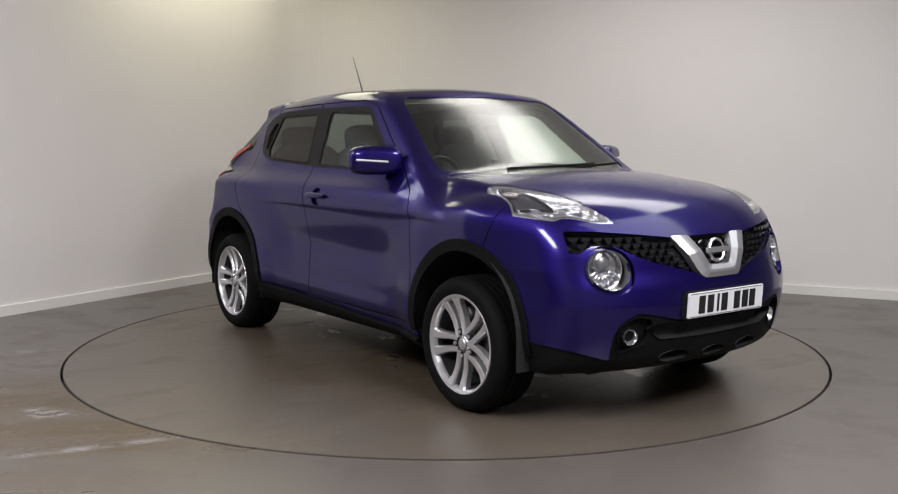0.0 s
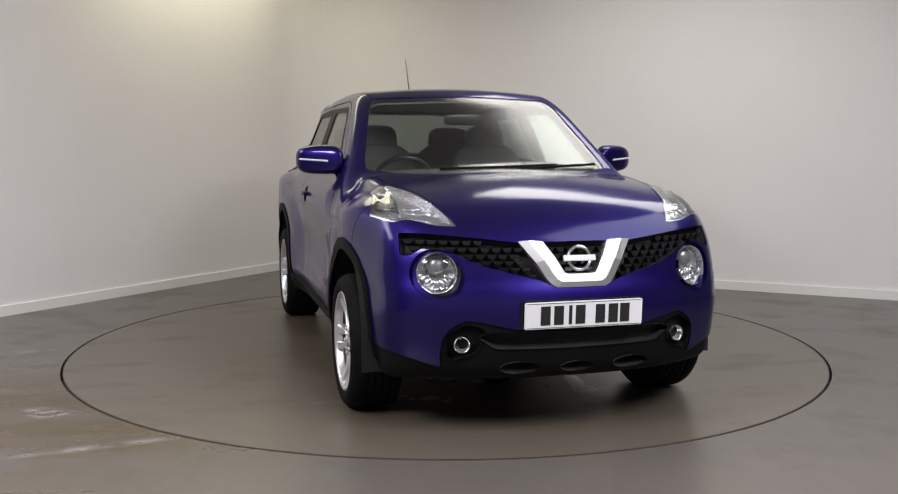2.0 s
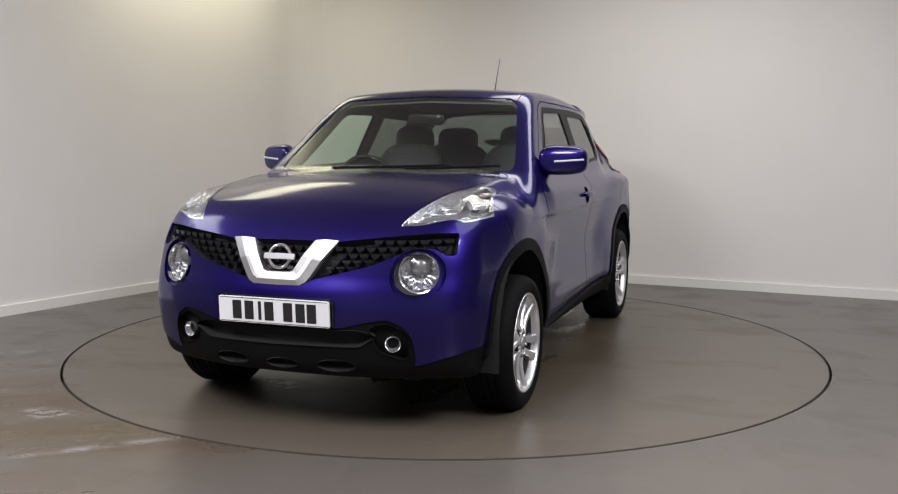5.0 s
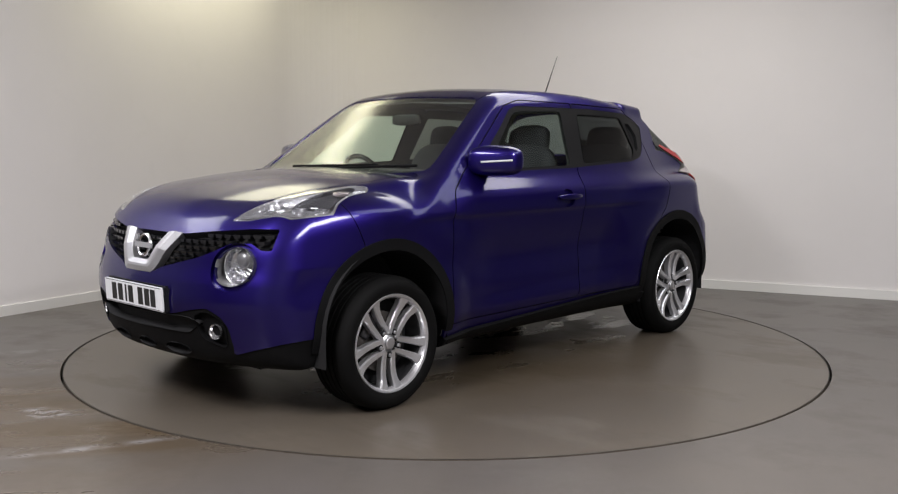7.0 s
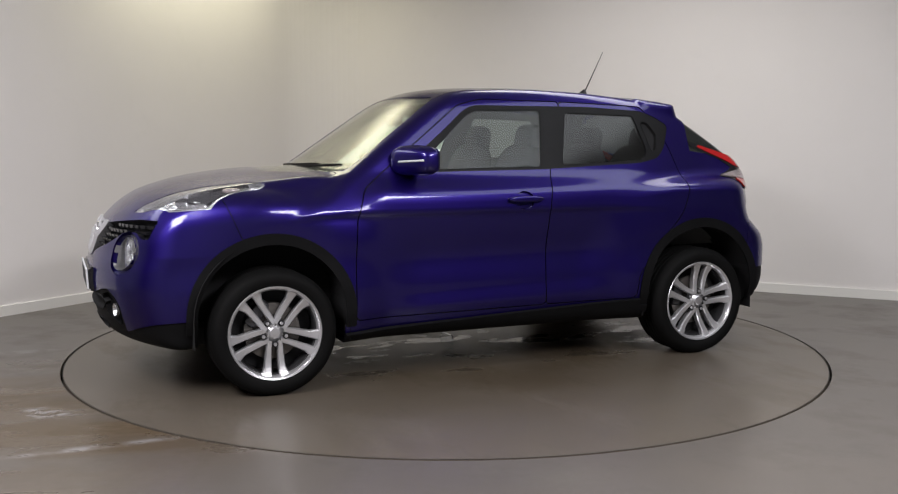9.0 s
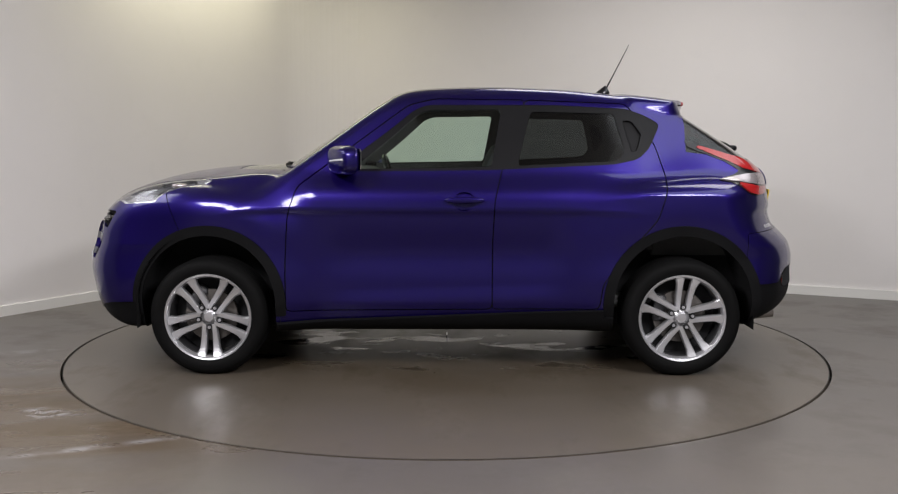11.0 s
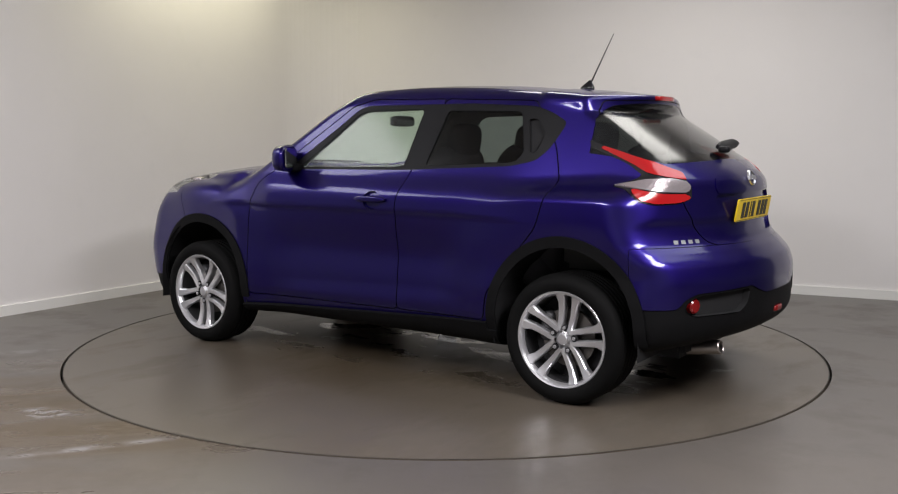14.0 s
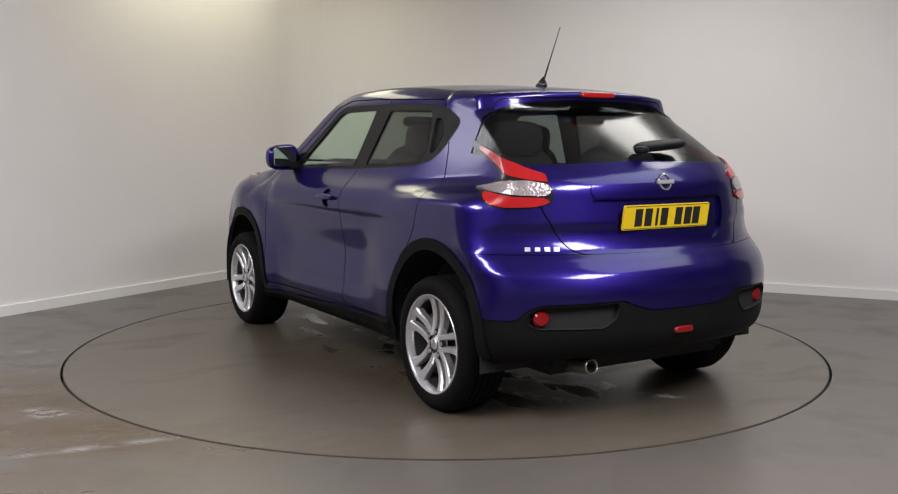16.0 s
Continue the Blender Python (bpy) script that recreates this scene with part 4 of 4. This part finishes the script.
def car():
    c = tagged(new("car"), "violet metallic small crossover car on the turntable", "car")
    shell = skin("body", ["body"], MAT["paint"], c, label="violet metallic body shell with swelling wings")
    skin("joint", ["joint"], MAT["void"], c, .010, label="dark panel joints")
    skin("roof", ["roof"], MAT["paint"], shell)
    bonnet = skin("bonnet", ["bonnet"], MAT["paint"], c, label="violet domed bonnet")
    nose = skin("front_bumper", ["front_bumper"], MAT["paint"], c, label="violet front bumper")
    tail = skin("rear_bumper", ["rear_bumper"], MAT["paint"], c, label="violet rear bumper")
    skin("front_skirt", ["front_skirt"], MAT["plastic"], nose, .006, label="black plastic lower bumper")
    skin("intake", ["intake"], MAT["void"], nose, .05, label="dark air intake")
    grille = skin("grille", ["grille"], MAT["void"], nose, .045, label="black honeycomb grille")
    skin("rear_skirt", ["rear_skirt"], MAT["plastic"], tail, .005, label="black plastic lower bumper")
    for s in (1, -1):
        skin("arch_trim", ["arch_trim_front"], MAT["plastic"], shell, -.008, (s,), "black plastic wheel arch trim")
        skin("arch_trim", ["arch_trim_rear"], MAT["plastic"], shell, -.008, (s,), "black plastic wheel arch trim")
        skin("sill", ["sill"], MAT["plastic"], shell, -.020, (s,), "black plastic sill cladding")
        skin("window_trim", ["window_trim"], MAT["trim_black"], shell, .002, (s,), "gloss black window surround")
        skin("bumper_pocket", ["rear_pocket"], MAT["void"], tail, .035, (s,))
        skin("lamp_dish", ["lamp_dish"], MAT["paint"], nose, .022, (s,))
    skin("windscreen", ["windscreen"], MAT["screen"], c, .004, label="greenish windscreen").visible_shadow = False
    gate = skin("tailgate", ["tailgate"], MAT["paint"], c, label="violet tailgate")
    skin("plate_dish", ["plate_dish"], MAT["paint"], gate, .016)
    skin("badge_panel", ["badge_panel"], MAT["paint"], gate, -.006)
    skin("rear_window", ["rear_window"], MAT["privacy"], gate, .004, label="dark tinted rear window").visible_shadow = False

    # doors with panes, handles and mirrors
    for s in (1, -1):
        d = skin("front_door", ["door_front"], MAT["paint"], c, 0, (s,), "violet front door")
        skin("pane", ["pane_front"], MAT["pane"], d, .006, (s,), "clear side window").visible_shadow = False
        skin("handle_dish", ["handle_dish"], MAT["paint"], d, .016, (s,))
        r = skin("rear_door", ["door_rear"], MAT["paint"], c, 0, (s,), "violet rear door")
        skin("pane", ["pane_rear"], MAT["privacy"], r, .006, (s,), "dark tinted side window").visible_shadow = False
        skin("hidden_handle", ["pull"], MAT["void"], r, .02, (s,), "black hidden door handle")
        if s == 1:
            h, m, left = handle(d), door_mirror(d), d
        else:
            mirrored(h, d), mirrored(m, d)

    # lamps
    for s in (1, -1):
        hl = skin("headlamp", ["headlamp"], MAT["chrome"], c, .005, (s,), "slim swept headlamp with grey insides")
        skin("lamp_bowl", ["headlamp_in"], MAT["lamp_back"], hl, .030, (s,))
        skin("lamp_shade", ["lamp_shade"], MAT["lamp_dark"], hl, .016, (s,))
        blob("bulb", (1.44, s * .705, 1.008), (.045, .028, .014), (.8, .8), MAT["tail_clear"], hl, n=(20, 12))
        for a_, b_ in (((1.70, .600, .958), (1.60, .735, .952)), ((1.76, .565, .940), (1.67, .690, .940))):
            tube("reflector_fin", [(a_[0], s * a_[1], a_[2]), (b_[0], s * b_[1], b_[2])], .006, MAT["chrome"], hl, 6)
        skin("lens", ["headlamp", "headlamp_in", "lamp_shade"], MAT["lens"], hl, .001, (s,), wall=False).visible_shadow = False
        q = front_at(.578, .711)
        rl = lathe_ob("round_headlamp", [(.0, -.06), (.045, -.055), (.075, -.035), (.081, -.004), (.085, -.002), (.085, -.03)], MAT["lamp_back"], c, "x", 40, label="large round headlamp in a dished ring")
        rl.matrix_local = pose(q.x - .026, s * .578, .711, 0, -4, s * 12)
        eye = lathe_ob("projector", [(.0, .0), (.018, -.003), (.030, -.010), (.036, -.02), (.040, -.02), (.042, -.045)], MAT["lamp_grey"], rl, "x", 32)
        eye.matrix_local = pose(-.012, 0, .030)
        for k in range(7):
            a = radians(205 + k * 22)
            fct = blob("facet", (-.030, .052 * math.cos(a), .052 * math.sin(a)), (.010, .012, .020), (.4, .4), MAT["chrome"], rl, (math.degrees(a) - 90, 0, 0), n=(8, 6))
        skin("lamp_well", ["round_lamp"], MAT["lamp_grey"], nose, .095, (s,))
        ln = lathe_ob("lens", [(.0, .012), (.03, .010), (.06, .004), (.080, -.008)], MAT["lens"], rl, "x", 40)
        ln.visible_shadow = False
        fg = lathe_ob("fog_lamp", [(.0, -.03), (.018, -.026), (.028, -.010), (.031, .0), (.033, .002), (.034, -.012)], MAT["lamp_back"], nose, "x", 28, label="small round fog lamp")
        fg.matrix_local = pose(front_at(.49, .420).x - .012, s * .49, .420, 0, 0, s * 14)
        skin("fog_pocket", ["fog_pocket"], MAT["plastic"], nose, .028, (s,))

    # grille lattice, its rows following the nose
    cells = [(k * .046 + (row % 2) * .023, .676 + row * .0285) for row in range(7) for k in range(-16, 17)]
    cells = [(y, z) for y, z in cells if poly(GRILLE, np.array([abs(y)]), np.array([z]))[0] < -.006 and poly(VEE, np.array([abs(y)]), np.array([z]))[0] > .012
             and math.hypot(abs(y) - .582, z - .707) > .114]
    corners = np.array([(y + a, z + b) for y, z in cells for a, b in ((-.013, -.011), (.013, -.011), (.018, .006), (-.018, .006))])
    pts = front_many(corners[:, 0], corners[:, 1], -.016)
    for i in range(len(cells)):
        p, q, r, t = (Vector(v) for v in pts[4 * i:4 * i + 4])
        d, u = Vector((-.03, 0, 0)), Vector((.012, 0, 0))
        mesh_ob("lattice", [p, q, r + u, t + u, p + d, q + d, r + d, t + d], [(0, 1, 2, 3), (0, 4, 5, 1), (3, 2, 6, 7), (1, 5, 6, 2), (4, 0, 3, 7)], MAT["gloss_black"], grille)
    # chrome vee and emblems
    rows = []
    line = [((.145, .838), (.250, .838)), ((.105, .775), (.190, .757)), ((.082, .735), (.152, .695)), ((.068, .713), (.132, .670)), ((.055, .708), (.108, .656)), ((.0, .708), (.0, .655))]
    line += [((-a[0], a[1]), (-b[0], b[1])) for a, b in line[-2::-1]]
    verts, faces = [], []
    for a, b in line:
        pa, pb = front_at(a[0], a[1], .004), front_at(b[0], b[1], .004)
        pm = front_at((a[0] + b[0]) / 2, (a[1] + b[1]) / 2, .013)
        verts += [pa + Vector((-.04, 0, 0)), pa, pa.lerp(pm, .8) + Vector((.004, 0, 0)), pb.lerp(pm, .8) + Vector((.004, 0, 0)), pb, pb + Vector((-.04, 0, 0))]
    for i in range(len(line) - 1):
        faces += [(6 * i + j, 6 * i + j + 1, 6 * i + 7 + j, 6 * i + 6 + j) for j in range(5)]
    faces += [(5, 4, 3, 2, 1, 0), tuple(range(len(verts) - 6, len(verts)))]
    vee = mesh_ob("grille_vee", verts, faces, MAT["satin"], nose, "chrome v-shaped grille frame")
    b = badge(vee, .056)
    b.matrix_local = pose(front_at(0, .772).x + .004, 0, .772, 0, -12, 0)
    b = badge(gate, .040)
    q = front_at(0, 1.064, .016, True)
    b.matrix_local = Matrix.Translation(q) @ pose(0, 0, 0, 0, -16, 180)
    pl = number_plate(nose, MAT["plate_white"], "front_number_plate", "white number plate with dark bars")
    pl.matrix_local = pose(2.102, 0, .547, 0, 3, 0)
    part("plate_holder", box_bm(2.05, 2.093, -.268, .268, .485, .608, .01), MAT["gloss_black"], nose)
    pl = number_plate(gate, MAT["plate_yellow"], "rear_number_plate", "yellow number plate with dark bars")
    pl.matrix_local = pose(front_at(0, .918, 0, True).x + .002, 0, .918, 0, 9, 180)

    # tail lamps: red outside, clear wedge in the middle
    for s in (1, -1):
        tl = skin("tail_lamp", ["tail_lamp"], MAT["gloss_black"], c, -.004, (s,), "boomerang tail lamp with red and clear lenses")
        skin("red_lens", ["tail_red"], MAT["red_lens"], tl, -.009, (s,), "red lens arm")
        skin("red_lens", ["tail_red_low"], MAT["red_lens"], tl, -.011, (s,), "red lower lens")
        skin("clear_lens", ["tail_clear"], MAT["tail_clear"], tl, -.010, (s,), "clear silvery lens")
        q = front_at(s * .67, .502, 0, True)
        rf = lathe_ob("reflector", [(.0, .012), (.028, .010), (.036, .002), (.036, -.02)], MAT["red_reflector"], tail, "x", 28, label="round red reflector")
        rf.matrix_local = pose(q.x + .026, s * .662, .506, 0, 0, 180 - s * 14)
    blob("rear_fog_lamp", (front_at(0, .43, 0, True).x + .006, .02, .43), (.014, .055, .015), (.5, .5), MAT["red_reflector"], tail, n=(20, 12), label="red rear fog lamp")
    blob("brake_lamp", (-1.398, 0, 1.474), (.02, .105, .014), (.4, .4), MAT["red_lens"], gate, n=(24, 10), label="red high brake lamp")
    exhaust = lathe_ob("exhaust_pipe", [(.026, .12), (.030, .125), (.034, .12), (.034, -.12), (.028, -.12), (.026, .10)], MAT["pipe"], c, "x", 28, label="dull steel exhaust tailpipe")
    exhaust.matrix_local = pose(-1.765, .41, .262, 0, -8, 176)

    # letters on the tail become bars
    for k in range(4):
        y = .668 - k * .037
        q = front_at(y, .792, .002, True)
        nrm = gradient(np.array([[q.x, q.y, q.z]]))[0]
        bm = plate_shape([(-.012, -.0095), (.012, -.0095), (.012, .0095), (-.012, .0095)], .003, .0008)
        lt = part("lettering_bar", bm, MAT["alloy"], tail)
        lt.matrix_local = Matrix.Translation(q) @ Vector(nrm).to_track_quat("X", "Z").to_matrix().to_4x4()

    # wipers and aerial
    for y0, y1 in ((-.30, .36), (.12, .60)):
        pts = []
        for i in range(9):
            y = y0 + (y1 - y0) * i / 8
            z = 1.098 + .018 * (i / 8)
            pts.append((front_like(y, z), y, z + .012))
        tube("wiper", pts, .007, MAT["plastic"], c, 8, "black windscreen wiper")
    rw = blob("rear_wiper", (-1.70, -.13, 1.234), (.028, .17, .020), (.6, .6), MAT["trim_black"], gate, (-5, -32, 6), "black rear wiper", n=(24, 12))
    blob("wiper_hub", (-1.735, .02, 1.212), (.03, .03, .018), (.7, .7), MAT["trim_black"], rw, n=(16, 10))
    aerial = tube("aerial", [(-.955, 0, 1.545), (-1.10, 0, 1.83)], .0052, MAT["lining"], c, 8, "thin raked roof aerial", .0020)
    blob("aerial_foot", (-.948, 0, 1.546), (.042, .020, .042), (.9, .9), MAT["gloss_black"], aerial, n=(20, 12), shape=lambda x, y, z: (x * (1 - .75 * max(z, 0)) - .35 * max(z, 0), y * (1 - .7 * max(z, 0)), z))

    # cabin
    tub = part("cabin_floor", box_bm(-1.55, .85, -.66, .66, .34, .40, .02), MAT["lining"], c)
    dash = blob("dashboard", (.64, 0, .93), (.26, .66, .155), (.35, .6), MAT["lining"], c, (0, 8, 0), "dark dashboard")
    part("door_card", box_bm(-.82, .80, .66, .70, .40, 1.07, .015), MAT["lining"], c)
    part("door_card", box_bm(-.82, .80, -.70, -.66, .40, 1.07, .015), MAT["lining"], c)
    part("load_floor", box_bm(-1.70, -1.12, -.60, .60, .62, .98, .03), MAT["lining"], c)
    skin("headliner", ["roof"], MAT["headliner"], c, .040, wall=False)
    skin("pillar_lining", ["body", "door_front", "door_rear", "window_trim"], MAT["lining"], c, .020, wall=False)
    for y in (.36, -.36):
        seat(c, .05, y, .25, "front_seat")
        seat(c, -.78, y * .97, .29, "rear_seat")
    ring_pts = [(.36 + .05 * math.sin(a), -.36 + .185 * math.cos(a), .985 + .175 * math.sin(a)) for a in (2 * math.pi * i / 40 for i in range(40))]
    sw = tube("steering_wheel", ring_pts, .015, MAT["gloss_black"], c, 8, "black steering wheel", closed=True)
    blob("boss", (.375, -.36, .975), (.03, .07, .06), (.7, .7), MAT["lining"], sw, n=(16, 10))
    blob("rear_view_mirror", (.34, 0, 1.375), (.02, .115, .034), (.5, .5), MAT["gloss_black"], c, n=(20, 10), label="black interior mirror")

    # underside and wheel housings
    part("underbody", box_bm(-1.75, 1.80, -.55, .55, .22, .34, .03), MAT["void"], c)
    for x in (WHEEL_F, WHEEL_R):
        for s in (1, -1):
            v, f = [], []
            for i in range(23):
                a = math.pi * min(max(i - 1, 0), 20) / 20
                for y in (.50, .846):
                    v.append((x + .385 * math.cos(a), s * y, .25 if i in (0, 22) else ARCH_Z + .385 * math.sin(a)))
            f = [(2 * i, 2 * i + 1, 2 * i + 3, 2 * i + 2) for i in range(22)]
            v += [(x, s * .50, WHEEL_Z)]
            f += [(2 * i, 2 * i + 2, len(v) - 1) for i in range(22)]
            mesh_ob("arch_liner", v, f, MAT["void"], c)
    w = wheel()
    w.parent = c
    k = 0
    for x in (WHEEL_F, WHEEL_R):
        for s in (1, -1):
            m = pose(x, s * TRACK, WHEEL_Z, 0, (-36, -47, -8, -56)[k], 0 if s > 0 else 180)
            if k == 0:
                w.matrix_local = m
            else:
                copy_thing(w, m).parent = c
            k += 1
    return c


def front_like(y, z):
    """Where the windscreen's surface lies at this side and height."""
    a, b = .2, 1.3
    for _ in range(40):
        m = (a + b) / 2
        v = .559 * (m - .95) + .829 * (z - 1.09) - .008 + .13 * y * y
        a, b = (m, b) if v < 0 else (a, m)
    return a + .008


CAR = car()

# ---- what turns ----
HEADINGS = [(0.0, -53.55), (0.5, -57.2), (1.0, -62.6), (1.5, -68.35), (2.0, -74.35), (2.5, -80.3), (3.0, -86.25), (3.5, -92.2), (4.0, -98.2),
            (6.5, -127.7), (7.0, -133.6), (7.5, -139.5), (8.0, -145.45), (8.5, -151.4), (9.0, -157.2), (11.5, -186.1), (12.0, -191.7), (12.5, -197.4),
            (13.0, -203.2), (13.5, -209.1), (14.0, -214.95), (14.5, -220.8), (15.0, -226.65), (15.5, -232.5), (16.0, -238.4)]


def motions():
    walk(CAR, [(t, pose(0, 0, 0, 0, 0, a)) for t, a in HEADINGS])
    walk(TURNTABLE, [(t, pose(0, 0, 0, 0, 0, a)) for t, a in HEADINGS])


motions()
